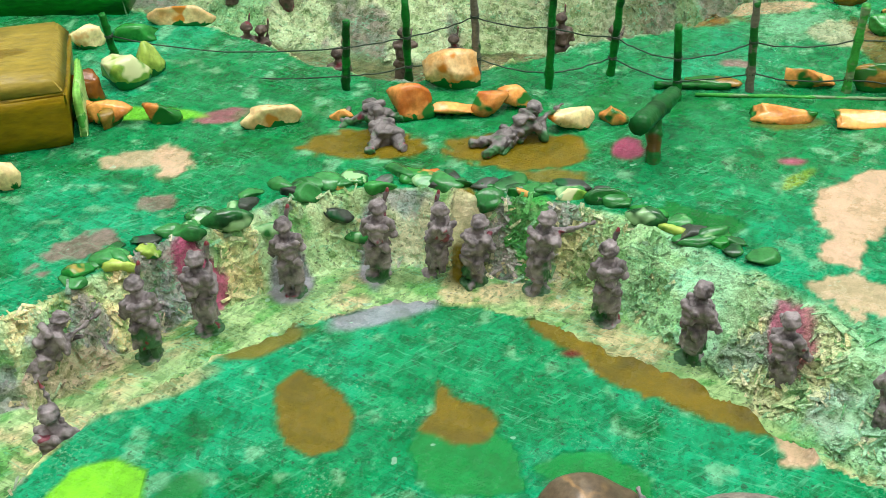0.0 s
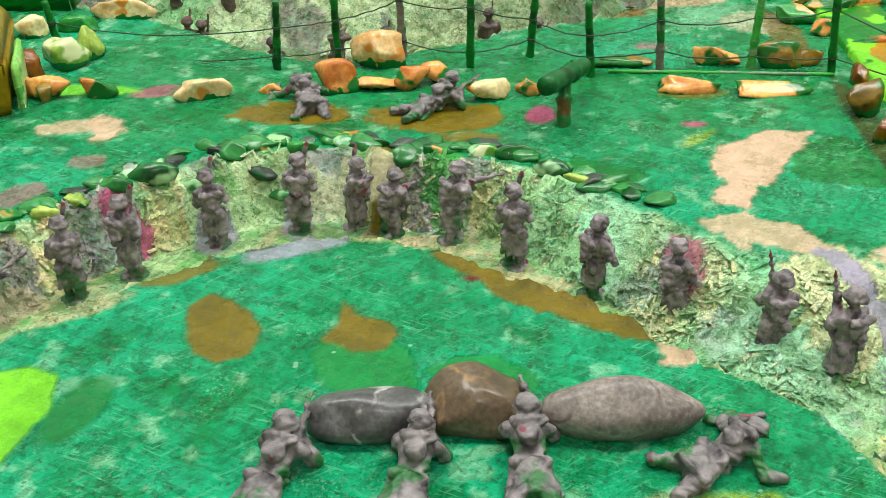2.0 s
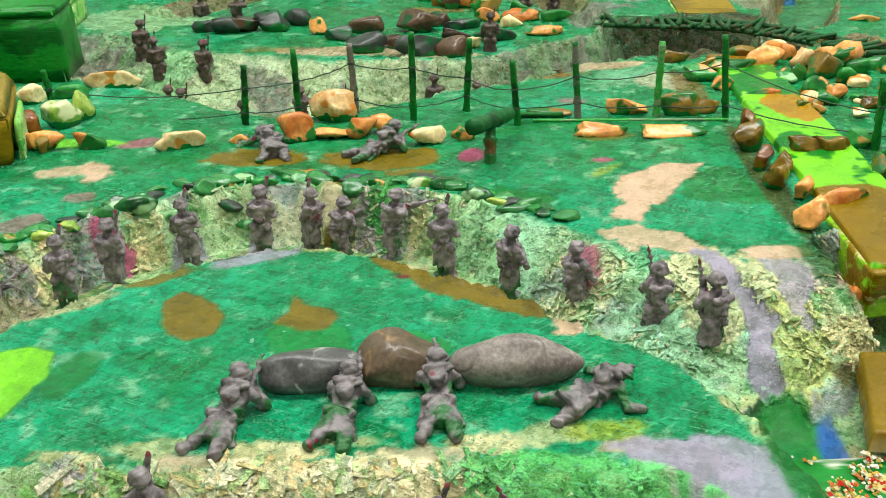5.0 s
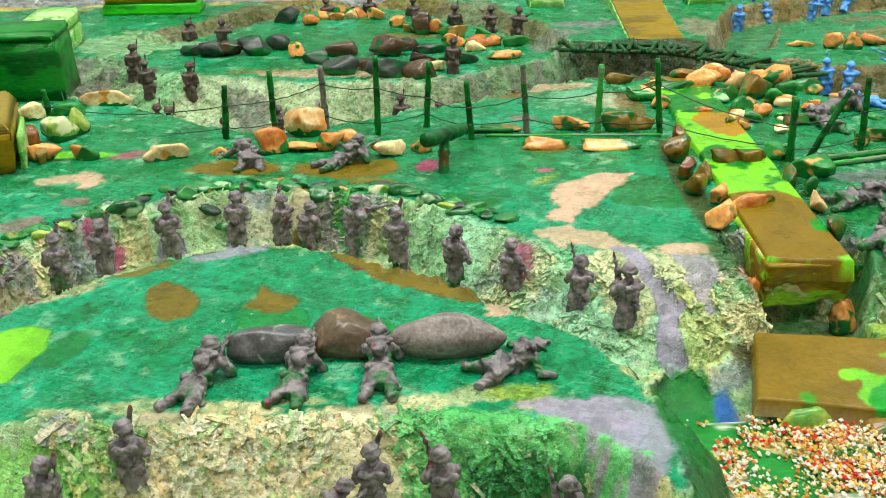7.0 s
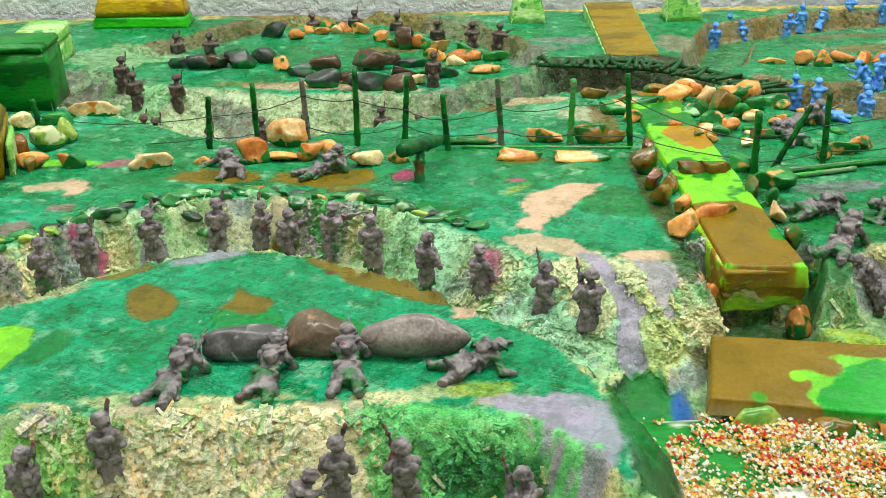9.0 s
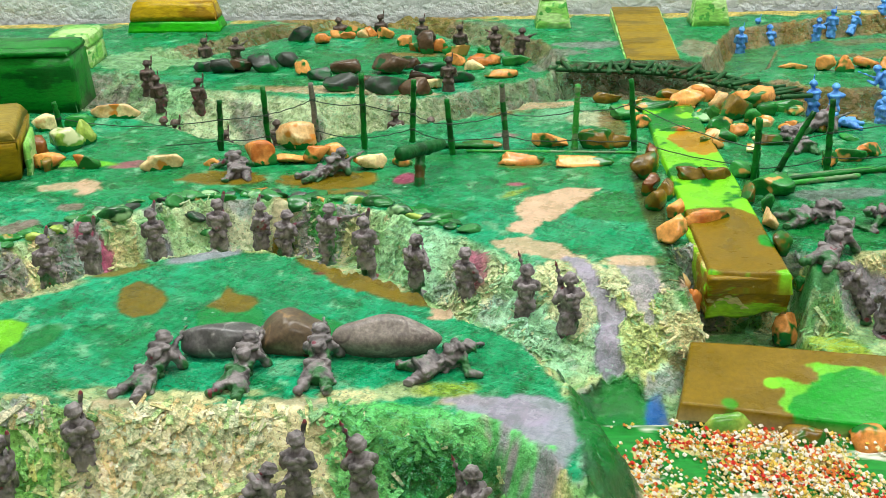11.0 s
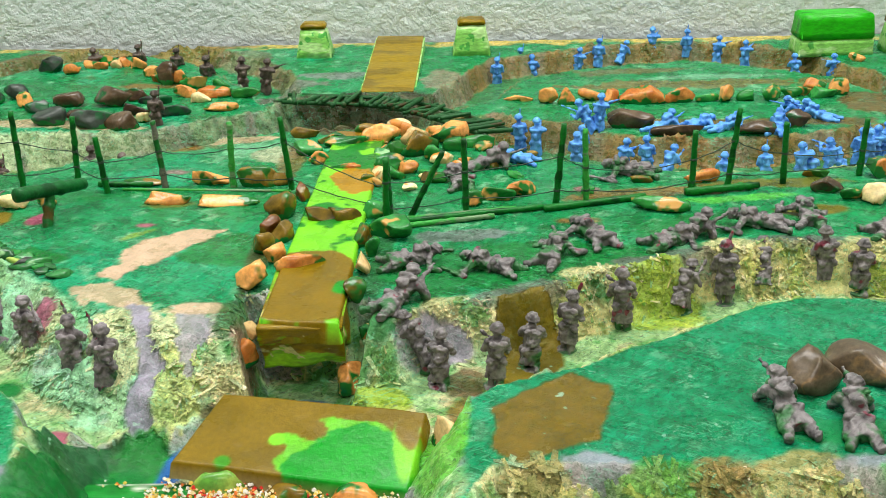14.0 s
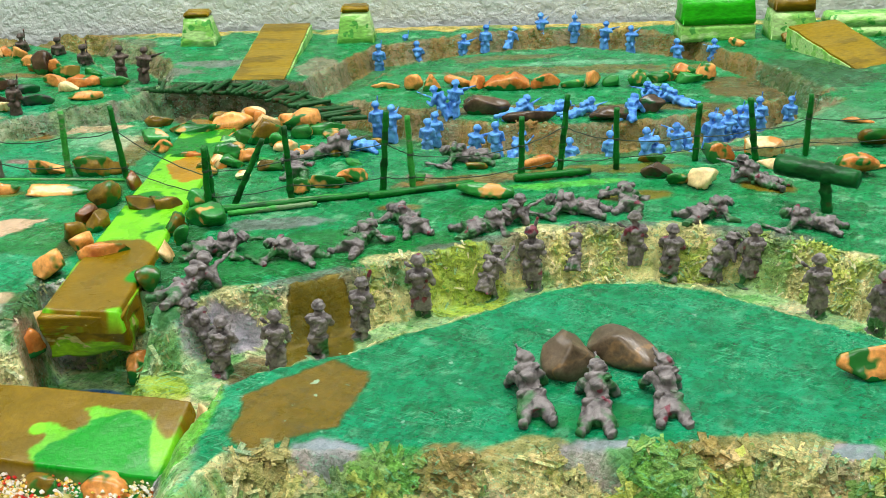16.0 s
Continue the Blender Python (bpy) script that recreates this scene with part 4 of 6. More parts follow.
# behind the first fence
patch(0.100, 0.484, 0.040, 0.008, 6, rgb(122, 92, 26), 0.95, 0.4)
patch(0.165, 0.478, 0.022, 0.020, 0, rgb(120, 190, 140), 0.7, 0.8)
patch(0.185, 0.470, 0.016, 0.012, 0, rgb(206, 196, 160), 0.6, 0.8)
patch(0.150, 0.500, 0.040, 0.006, 10, rgb(196, 168, 130), 0.9, 0.6)
patch(0.196, 0.455, 0.008, 0.030, 0, rgb(116, 88, 20), 0.8, 0.5)
patch(0.128, 0.440, 0.008, 0.004, 0, PINK, 0.6, 0.8)
patch(-0.002, 0.548, 0.036, 0.009, -6, rgb(200, 176, 138), 0.9, 0.5)
patch(0.055, 0.535, 0.030, 0.006, -6, rgb(200, 176, 138), 0.9, 0.6)
patch(-0.04, 0.556, 0.02, 0.006, 0, OLIVE, 0.6, 0.7)
patch(-0.115, 0.545, 0.020, 0.020, 0, rgb(120, 196, 130), 0.7, 0.9)
patch(-0.135, 0.640, 0.045, 0.030, 0, rgb(150, 196, 140), 0.75, 0.9)
patch(-0.02, 0.630, 0.05, 0.02, 0, rgb(6, 128, 62), 0.8, 0.5)
patch(0.06, 0.640, 0.022, 0.008, 0, rgb(130, 90, 30), 0.8, 0.6)
patch(-0.10, 0.735, 0.05, 0.012, 10, rgb(12, 124, 62), 0.8, 0.6)
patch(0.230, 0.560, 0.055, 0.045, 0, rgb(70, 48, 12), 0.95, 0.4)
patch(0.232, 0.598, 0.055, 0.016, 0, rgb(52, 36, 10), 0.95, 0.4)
patch(0.170, 0.640, 0.030, 0.016, 0, STONEGREY, 0.8, 0.8)
patch(0.290, 0.645, 0.016, 0.025, 0, rgb(150, 134, 112), 0.8, 0.8)
patch(0.205, 0.665, 0.03, 0.01, 0, rgb(130, 132, 130), 0.8, 0.8)
patch(0.02, 0.772, 0.11, 0.013, 0, rgb(122, 90, 46), 0.95, 0.6)
patch(-0.07, 0.735, 0.03, 0.012, 40, rgb(116, 88, 50), 0.9, 0.7)
patch(0.12, 0.74, 0.03, 0.014, -40, rgb(120, 130, 96), 0.8, 0.8)
# blue island
patch(0.470, 0.620, 0.10, 0.012, 2, rgb(128, 104, 44), 0.75, 0.9)
patch(0.430, 0.660, 0.05, 0.008, 6, rgb(120, 96, 48), 0.7, 0.8)
patch(0.470, 0.520, 0.13, 0.010, 0, rgb(116, 84, 40), 0.85, 0.6)
patch(0.595, 0.560, 0.022, 0.030, 20, rgb(112, 82, 40), 0.9, 0.6)
patch(0.480, 0.640, 0.06, 0.006, 4, rgb(130, 190, 150), 0.6, 0.9)
patch(0.600, 0.440, 0.05, 0.008, 8, rgb(140, 96, 52), 0.7, 0.7)
patch(0.640, 0.490, 0.06, 0.02, 0, rgb(90, 160, 110), 0.7, 0.8)
patch(0.660, 0.600, 0.05, 0.04, 0, rgb(40, 82, 44), 0.8, 0.7)
patch(0.700, 0.660, 0.05, 0.04, 0, rgb(60, 130, 70), 0.7, 0.7)
# yellow strip along the back edge of the board
PAINT = mixin(PAINT, ease((GY - 0.758 + (N2 - 0.5) * 0.03) / 0.006) * ease((N1 - 0.3) * 5) * (1 - 0.8 * ease((0.12 - np.abs(GX - 0.02)) / 0.03)) * 0.9, rgb(222, 196, 96))

ground = tagged(new("ground", grid_mesh("ground", GX, GY, GZ, PAINT, M_GROUND, TORN)), "hand-painted green diorama ground with carved trenches and paint patches", "ground", kind="structure")


def flakes(count, seed, y0, y1, size, single=False, straw=0.16):
    """Torn wood chips that stand out of the trench walls, in the paint of the place where they stick."""
    rnd = random.Random(seed)
    verts, faces, cols = [], [], []
    while len(verts) < 8 * count:
        x, y = rnd.uniform(-0.2, 0.62), rnd.uniform(y0, y1)
        i, j = int(np.searchsorted(ys, y)), int(np.searchsorted(xs, x))
        if TORN[i, j] < 0.25 + 0.5 * rnd.random() or N2[i, j] < 0.36 + 0.2 * rnd.random() or (0.125 < x < 0.20 and y < 0.205) or (0.28 < x < 0.312 and y < 0.21) or (y > 0.15 and H_DY[i, j] < -0.15 and y < 0.42):
            continue
        n = Vector((-H_DX[i, j], -H_DY[i, j], 1)).normalized()
        u = n.orthogonal().normalized()
        u = Matrix.Rotation(rnd.uniform(0, 6.28), 3, n) @ u
        u = (u + n * rnd.uniform(-0.08, 0.14)).normalized()
        w = n.cross(u).normalized()
        n = u.cross(w)
        ln, wd, th = size * rnd.uniform(0.4, 1.2), size * rnd.uniform(0.14, 0.36), size * rnd.uniform(0.04, 0.09)
        c = Vector((x, y, float(GZ[i, j]))) + n * th * 0.6
        k = len(verts)
        for su, sw, sn in ((-1, -1, -1), (1, -0.5, -1), (1, 0.6, -1), (-1, 1, -1), (-1, -1, 1), (1, -0.5, 1), (1, 0.6, 1), (-1, 1, 1)):
            verts.append(c + u * ln * 0.5 * (su + rnd.uniform(-0.15, 0.15)) + w * wd * 0.5 * sw + n * th * 0.5 * sn)
        faces += [(k, k + 3, k + 2, k + 1), (k + 4, k + 5, k + 6, k + 7), (k, k + 1, k + 5, k + 4), (k + 1, k + 2, k + 6, k + 5), (k + 2, k + 3, k + 7, k + 6), (k + 3, k, k + 4, k + 7)]
        col = PAINT[i, j] * rnd.uniform(0.85, 1.2)
        pick = rnd.random()
        if y < 0.44 and pick < straw and (straw < 0.3 or (PAINT[i, j][0] > 0.22 and x < 0.12)):
            col = col * 0.4 + np.array((STRAW, rgb(150, 214, 120) if straw > 0.3 else LEAF, rgb(226, 196, 120) if straw > 0.3 else MINT, rgb(246, 236, 200))[rnd.randrange(4)]) * 0.6
        cols += [tuple(np.minimum(col, 0.85)) + (0.15,)] * 8
    if single:
        for k in range(count):
            me = mesh_of("wood_chip", verts[8 * k:8 * k + 8], [tuple(i - 8 * k for i in f) for f in faces[6 * k:6 * k + 6]], M_GROUND)
            me.attributes.new("paint", "FLOAT_COLOR", "POINT").data.foreach_set("color", np.array(cols[8 * k:8 * k + 8], np.float32).ravel())
            part("wood_chip", me, ground)
        return None
    me = mesh_of("wood_chips", verts, faces, M_GROUND)
    at = me.attributes.new("paint", "FLOAT_COLOR", "POINT")
    at.data.foreach_set("color", np.array(cols, np.float32).ravel())
    return me


H_DX, H_DY = np.gradient(H0, xs, axis=1), np.gradient(H0, ys, axis=0)
tagged(new("wood_chips", flakes(8500, 3, 0.085, 0.345, 0.0048)), "torn painted wood chips on the near trench walls", "wood chips", kind="stuff")
tagged(new("wood_chips", flakes(1500, 4, 0.42, 0.77, 0.0045)), "torn painted wood chips on the far trench walls", "wood chips", kind="stuff")

tagged(new("wood_chips", flakes(2600, 9, 0.085, 0.142, 0.0105, straw=0.6)), "large torn straw-coloured wood chips on the front slope", "wood chips", kind="stuff")
flakes(280, 5, 0.09, 0.34, 0.0085, True)

# ---- room ----
M_TABLE = brushed("table_wood", rgb(150, 112, 72), rgb(130, 94, 58), 0.4, 0.4, 8.0)
M_FLOOR = brushed("floor_boards", rgb(140, 120, 98), rgb(120, 100, 80), 0.4, 0.4, 3.0)
M_PLAIN = brushed("white_plaster", rgb(226, 226, 220), rgb(220, 220, 214), 0.3, 0.8, 6.0)


def plaster():
    mat, nt, b = material("textured_wall_paper", 0.85, 0.3)
    vec = coords(nt)
    a, f = noise_tex(nt, vec, 70, 3), noise_tex(nt, vec, 190, 3)
    col = ramp(nt, a, (0.3, rgb(218, 228, 226)), (0.7, rgb(230, 238, 237)))
    nt.links.new(col, b.inputs["Base Color"])
    bump(nt, b, step(nt, f, 0.35, 0.62), 0.5, 0.0016)
    return mat


M_WALL = plaster()


def slab(name, x0, x1, y0, y1, z0, z1, mat, label, kind="structure"):
    v = [(x, y, z) for z in (z0, z1) for y in (y0, y1) for x in (x0, x1)]
    f = [(0, 2, 3, 1), (4, 5, 7, 6), (0, 1, 5, 4), (2, 6, 7, 3), (0, 4, 6, 2), (1, 3, 7, 5)]
    return tagged(new(name, mesh_of(name, v, f, mat)), label, name.split("_")[0], kind=kind)


WX, WZ = np.meshgrid(np.arange(-0.55, 1.1, 0.003), np.arange(-0.08, 0.30, 0.0024))
WY = 0.787 - 0.0007 * np.maximum(0, cloud(WX, WZ, 0.008, 71, 3) - 0.42) * 2 - 0.0004 * grain(WX, WZ, 0.005, 73)
tagged(new("wall_north", grid_mesh("wall_north", WX, WY, WZ, None, M_WALL)), "pale grey wall with lumpy textured paper", "wall", kind="structure")
slab("wall_north_core", -2.2, 2.8, 0.79, 0.9, -0.8, 1.6, M_WALL, "pale grey textured wall")
slab("wall_south", -2.2, 2.8, -2.6, -2.5, -0.8, 1.6, M_PLAIN, "plain white room wall")
slab("wall_west", -2.3, -2.2, -2.5, 0.9, -0.8, 1.6, M_PLAIN, "plain white room wall")
slab("wall_east", 2.8, 2.9, -2.5, 0.9, -0.8, 1.6, M_PLAIN, "plain white room wall")
slab("floor", -2.2, 2.8, -2.5, 0.79, -0.9, -0.8, M_FLOOR, "plain wooden room floor")
slab("ceiling", -2.2, 2.8, -2.5, 0.79, 1.6, 1.7, M_PLAIN, "plain white ceiling")
table = tagged(new("table"), "plain wooden table under the diorama board", "table")
part("tabletop", frustum(-0.46, 0.94, -0.34, 0.775, -0.078, -0.048, 0.0, 0.003, M_TABLE, "tabletop"), table)
for lx in (-0.40, 0.88):
    for ly in (-0.28, 0.72):
        part("leg", frustum(lx - 0.03, lx + 0.03, ly - 0.03, ly + 0.03, -0.8, -0.078, 0.0, 0.003, M_TABLE, "leg"), table)


# ---- road, bridge and plate ----
def painted_slab(name, corners, nx, ny, drop, painter, rough=0.0008):
    """A slab from four top corners (near left, near right, far right, far left), with sides that go down by drop."""
    a, b, c, d = [np.array(p) for p in corners]
    u, v = np.meshgrid(np.linspace(0, 1, nx), np.linspace(0, 1, ny))
    P = (a * (1 - u)[..., None] + b * u[..., None]) * (1 - v)[..., None] + (d * (1 - u)[..., None] + c * u[..., None]) * v[..., None]
    side = np.minimum(np.minimum(u, 1 - u) * (nx - 1), np.minimum(v, 1 - v) * (ny - 1))
    P[..., 2] += (cloud(P[..., 0], P[..., 1], 0.02, 81) - 0.5) * rough * 2
    P[..., 2] -= np.where(side < 0.5, drop, np.where(side < 1.5, 0.0008, 0))
    flat = side >= 0.5
    P[..., :2] += np.where(flat, 0, 1)[..., None] * (grain(P[..., 0], P[..., 1], 0.006, 83)[..., None] - 0.5) * 0.002
    return grid_mesh(name, P[..., 0], P[..., 1], P[..., 2], painter(P[..., 0], P[..., 1], u, v), M_SLAB)


def spot(c, x, y, cx, cy, rx, ry, colour, ragged=0.6):
    seed = int(abs(cx * 7919 + cy * 104729)) % 997
    r = np.hypot((x - cx) / rx, (y - cy) / ry) + (cloud(x, y, 0.014, seed) - 0.5) * ragged * 1.6
    return mixin(c, ease((1 - r) * min(rx, ry) / 0.0014 + 0.5), colour)


def road_paint(x, y, u, v):
    c = np.empty(x.shape + (3,))
    c[:] = LIME
    c = mixin(c, ease((cloud(x, y, 0.022, 91) - 0.53) * 26), rgb(14, 120, 26))
    c = spot(c, x, y, 0.228, 0.270, 0.024, 0.040, rgb(122, 98, 6), 0.3)
    c = spot(c, x, y, 0.246, 0.268, 0.006, 0.008, rgb(14, 140, 26))
    c = spot(c, x, y, 0.240, 0.412, 0.014, 0.020, rgb(166, 124, 14))
    c = spot(c, x, y, 0.222, 0.362, 0.014, 0.008, rgb(14, 112, 26))
    c = spot(c, x, y, 0.230, 0.450, 0.024, 0.014, rgb(10, 120, 34))
    c = spot(c, x, y, 0.236, 0.500, 0.024, 0.016, rgb(140, 104, 24))
    return mixin(c, (v <= 0.0) * 0.8, rgb(130, 116, 24))


def plate_paint(x, y, u, v):
    c = np.empty(x.shape + (3,))
    c[:] = rgb(120, 97, 6)
    c = spot(c, x, y, 0.257, 0.166, 0.028, 0.021, rgb(104, 192, 40), 0.5)
    c = spot(c, x, y, 0.258, 0.162, 0.025, 0.019, rgb(4, 150, 30), 0.5)
    c = spot(c, x, y, 0.277, 0.172, 0.005, 0.017, rgb(120, 200, 40), 0.5)
    c = spot(c, x, y, 0.278, 0.180, 0.005, 0.010, rgb(120, 97, 6), 0.5)
    c = spot(c, x, y, 0.226, 0.178, 0.003, 0.003, rgb(120, 212, 40), 0.5)
    c = spot(c, x, y, 0.207, 0.166, 0.003, 0.003, rgb(60, 140, 26), 0.6)
    return mixin(c, (v <= 0.0) * 0.7, rgb(170, 160, 120))


road = tagged(new("road", painted_slab("road", ((0.2105, 0.237, 0.003), (0.247, 0.230, 0.004), (0.253, 0.505, 0.003), (0.2185, 0.510, 0.003)), 40, 260, 0.010, road_paint)),
              "camouflage-painted causeway in lime, green and olive", "road", kind="structure")


def rough_block(name, x0, x1, y0, y1, z0, z1, mats, seed, chew=0.004):
    """A block of broken foam or stone with a chewed lower edge."""
    n = 14
    bm = bmesh.new()
    bmesh.ops.create_cube(bm, size=1.0)
    bmesh.ops.subdivide_edges(bm, edges=bm.edges[:], cuts=n, use_grid_fill=True)
    for v in bm.verts:
        q = v.co + Vector((0.5, 0.5, 0.5))
        p = Vector((x0 + (x1 - x0) * q.x, y0 + (y1 - y0) * q.y, z0 + (z1 - z0) * q.z))
        wild = (1 - q.z) ** 0.7
        p += noise.noise_vector(p * 85 + Vector((seed, 0, 0))) * chew * wild
        p.y += 0.006 * (1 - q.z) * (1 - q.y)
        v.co = p
    me = bpy.data.meshes.new(name)
    bm.to_mesh(me), bm.free()
    for m in mats:
        me.materials.append(m)
    me.polygons.foreach_set("use_smooth", [True] * len(me.polygons))
    return me


M_BLOCK = brushed("chewed_block_paint", rgb(138, 112, 10), rgb(140, 196, 36), 0.55, 0.3, 80.0, rgb(206, 196, 130))
tagged(new("bridge_block", rough_block("bridge_block", 0.2105, 0.2475, 0.2325, 0.300, -0.020, 0.001, [M_BLOCK], 3, 0.0045)), "chunky broken foam block carrying the road over the water", "bridge")
tagged(new("plate", painted_slab("plate", ((0.186, 0.165, -0.020), (0.279, 0.152, -0.026), (0.2855, 0.188, -0.013), (0.1985, 0.2105, -0.0165)), 100, 64, 0.007, plate_paint)),
       "flat olive plate with bright green and lime paint bridging the gully", "bridge")
# flower bed
M_BED = brushed("bed_paint", rgb(226, 224, 214), rgb(20, 128, 44), 0.8, 0.5, 40.0, rgb(206, 200, 130))
bed = tagged(new("flower_bed"), "raised bed covered in red, yellow and white crumbs", "flower bed")
part("base", rough_block("base", 0.150, 0.288, 0.060, 0.166, -0.045, -0.0305, [M_BED], 11, 0.003), bed)


def crumbs():
    mat, nt, b = material("crumb_flowers", 0.7)
    geo = nt.nodes.new("ShaderNodeNewGeometry")
    r = nt.nodes.new("ShaderNodeValToRGB")
    r.color_ramp.interpolation = "CONSTANT"
    e = r.color_ramp.elements
    kinds = ((0.0, rgb(206, 36, 22)), (0.24, rgb(214, 120, 46)), (0.34, rgb(226, 190, 80)), (0.44, rgb(230, 214, 160)), (0.54, rgb(236, 232, 222)), (0.72, rgb(176, 160, 70)), (0.84, rgb(70, 130, 50)))
    while len(e) < len(kinds):
        e.new(0.5)
    for el, (p, c) in zip(e, kinds):
        el.position, el.color = p, (*c, 1)
    drift = step(nt, noise_tex(nt, coords(nt), 75, 2), 0.3, 0.7)
    nt.links.new(maths(nt, "ADD", maths(nt, "MULTIPLY", geo.outputs["Random Per Island"], 0.55), maths(nt, "MULTIPLY", drift, 0.45)), r.inputs[0])
    nt.links.new(r.outputs[0], b.inputs["Base Color"])
    rnd = random.Random(5)
    verts, faces = [], []
    while len(verts) < 6 * 7500:
        x, y = rnd.uniform(0.151, 0.287), rnd.uniform(0.085, 0.165)
        if float(cloud(x, y, 0.020, 97, 3)) < 0.60 - 0.30 * rnd.random():
            continue
        s = rnd.uniform(0.0004, 0.0012)
        k, a = len(verts), rnd.uniform(0, 3)
        c, q = math.cos(a) * s, math.sin(a) * s
        z = -0.0305 + rnd.uniform(0.0, 0.0034)
        verts += [(x + c, y + q, z), (x - q, y + c, z + s * 0.3), (x - c, y - q, z), (x + q, y - c, z - s * 0.2), (x, y, z + s), (x, y, z - s)]
        faces += [(k + i, k + (i + 1) % 4, k + 4) for i in range(4)] + [(k + (i + 1) % 4, k + i, k + 5) for i in range(4)]
    return mesh_of("crumbs", verts, faces, mat)


tagged(part("crumbs", crumbs(), bed, "red, orange, yellow and white foam crumbs"), kind="stuff")


# ---- blocks along the back ----
def bunker(x0, x1, y0, depth, height, taper, body_mat, top_mat, label, turn=0, roof=0.45):
    ob = tagged(new("bunker"), label, "bunker", "painted blocks at the back")
    cx, z = (x0 + x1) / 2, gz((x0 + x1) / 2, y0 + 0.01)
    ob.matrix_world = pose(cx, y0, z - 0.001, 0, 0, turn)
    w = (x1 - x0) / 2
    hs = height * (1 - roof)
    t1 = taper * (1 - roof)
    part("body", frustum(-w, w, 0, depth, 0, hs, t1, 0.001, body_mat, "body"), ob)
    part("roof", frustum(-w + t1 - 0.0006, w - t1 + 0.0006, t1 - 0.0006, depth - t1 + 0.0006, hs, height, taper - t1, 0.0012, top_mat, "roof"), ob)
    return ob


bunker(-0.190, -0.108, 0.732, 0.030, 0.026, 0.007, M_BRIGHT, M_BUNKER_YELLOW, "long low bunker block, green sides and ochre yellow roof", -1, 0.6)
bunker(0.164, 0.195, 0.722, 0.026, 0.029, 0.006, M_BUNKER_LIME, M_BUNKER_OLIVE, "small tapered block in pale lime with olive cap", 0, 0.16)
bunker(0.296, 0.329, 0.719, 0.026, 0.031, 0.006, M_BUNKER_LIME, M_BUNKER_OLIVE, "small tapered block in pale lime with olive cap", 0, 0.16)
bunker(0.580, 0.642, 0.700, 0.030, 0.034, 0.003, M_BUNKER_LIME, M_BRIGHT, "tall bright green block with lime base", 2, 0.6)
bunker(0.652, 0.690, 0.695, 0.030, 0.034, 0.004, M_BUNKER_LIME, M_BUNKER_OLIVE, "lime and olive tapered block", 0, 0.3)
bunker(0.700, 0.790, 0.700, 0.030, 0.018, 0.004, M_BUNKER_LIME, M_BUNKER_LIME, "low lime block by the wall", 0, 0.5)
bunker(-0.262, -0.157, 0.500, 0.040, 0.044, 0.002, M_BUNKER_GREEN, M_BUNKER_GREEN, "big dark green box with scuffed dabbed paint", 0, 0.12)
bunker(-0.216, -0.183, 0.615, 0.040, 0.026, 0.002, M_BUNKER_LIME, M_BUNKER_LIME, "lime painted box with olive side", 0, 0.4)


def ramp_block(x0, x1, y0, y1, z0, z1, label, turn=0.0):
    """A sloping plank laid up the back slope, brown on top, lime on its sides."""
    ob = tagged(new("ramp"), label, "ramp")
    w, d = (x1 - x0) / 2, y1 - y0
    ob.matrix_world = pose((x0 + x1) / 2, y0, 0, 0, 0, turn)
    n = 10
    for name, mat, lift, inset, low in (("body", M_BUNKER_LIME, 0.0, 0.0, 0.03), ("top", M_BUNKER_OLIVE, 0.0015, 0.0012, 0.0015)):
        V, Fc = [], []
        for i in range(n + 1):
            s = i / n
            z = z0 + (z1 - z0) * s + lift + 0.0005 * math.sin(i * 2.3)
            for sx in (-1, 1):
                V += [(sx * (w - inset), d * s, z), (sx * (w - inset), d * s, z - low)]
        for i in range(n):
            a, b = 4 * i, 4 * i + 4
            Fc += [(a, a + 2, b + 2, b), (a + 1, b + 1, b + 3, a + 3), (a, b, b + 1, a + 1), (a + 2, a + 3, b + 3, b + 2)]
        Fc += [(0, 1, 3, 2), (4 * n, 4 * n + 2, 4 * n + 3, 4 * n + 1)]
        part(name, mesh_of(name, V, Fc, mat), ob)
    return ob


ramp_block(0.226, 0.268, 0.612, 0.752, -0.001, 0.010, "brown plank ramp with lime painted sides", -2)
ramp_block(0.695, 0.745, 0.595, 0.690, -0.006, 0.016, "brown plank ramp with lime painted side", 25)

# near-left box
box = tagged(new("crate"), "olive-brown painted box with worn edges, open flap", "box")
box.matrix_world = pose(-0.190, 0.362, gz(-0.19, 0.37) - 0.001, 0, 0, 14)
part("body", frustum(-0.045, 0.043, 0, 0.055, 0, 0.024, -0.002, 0.001, M_BUNKER_OLIVE, "body"), box)
part("lid", frustum(-0.047, 0.045, -0.002, 0.057, 0.024, 0.031, 0.004, 0.001, brushed("khaki_lid_paint", rgb(150, 130, 52), rgb(120, 100, 24), 0.4), "lid"), box, "khaki lid")
part("flap", frustum(0.0455, 0.049, 0.006, 0.040, 0.0, 0.020, 0.0006, 0.0006, M_BUNKER_LIME, "flap"), box, "lime side flap")


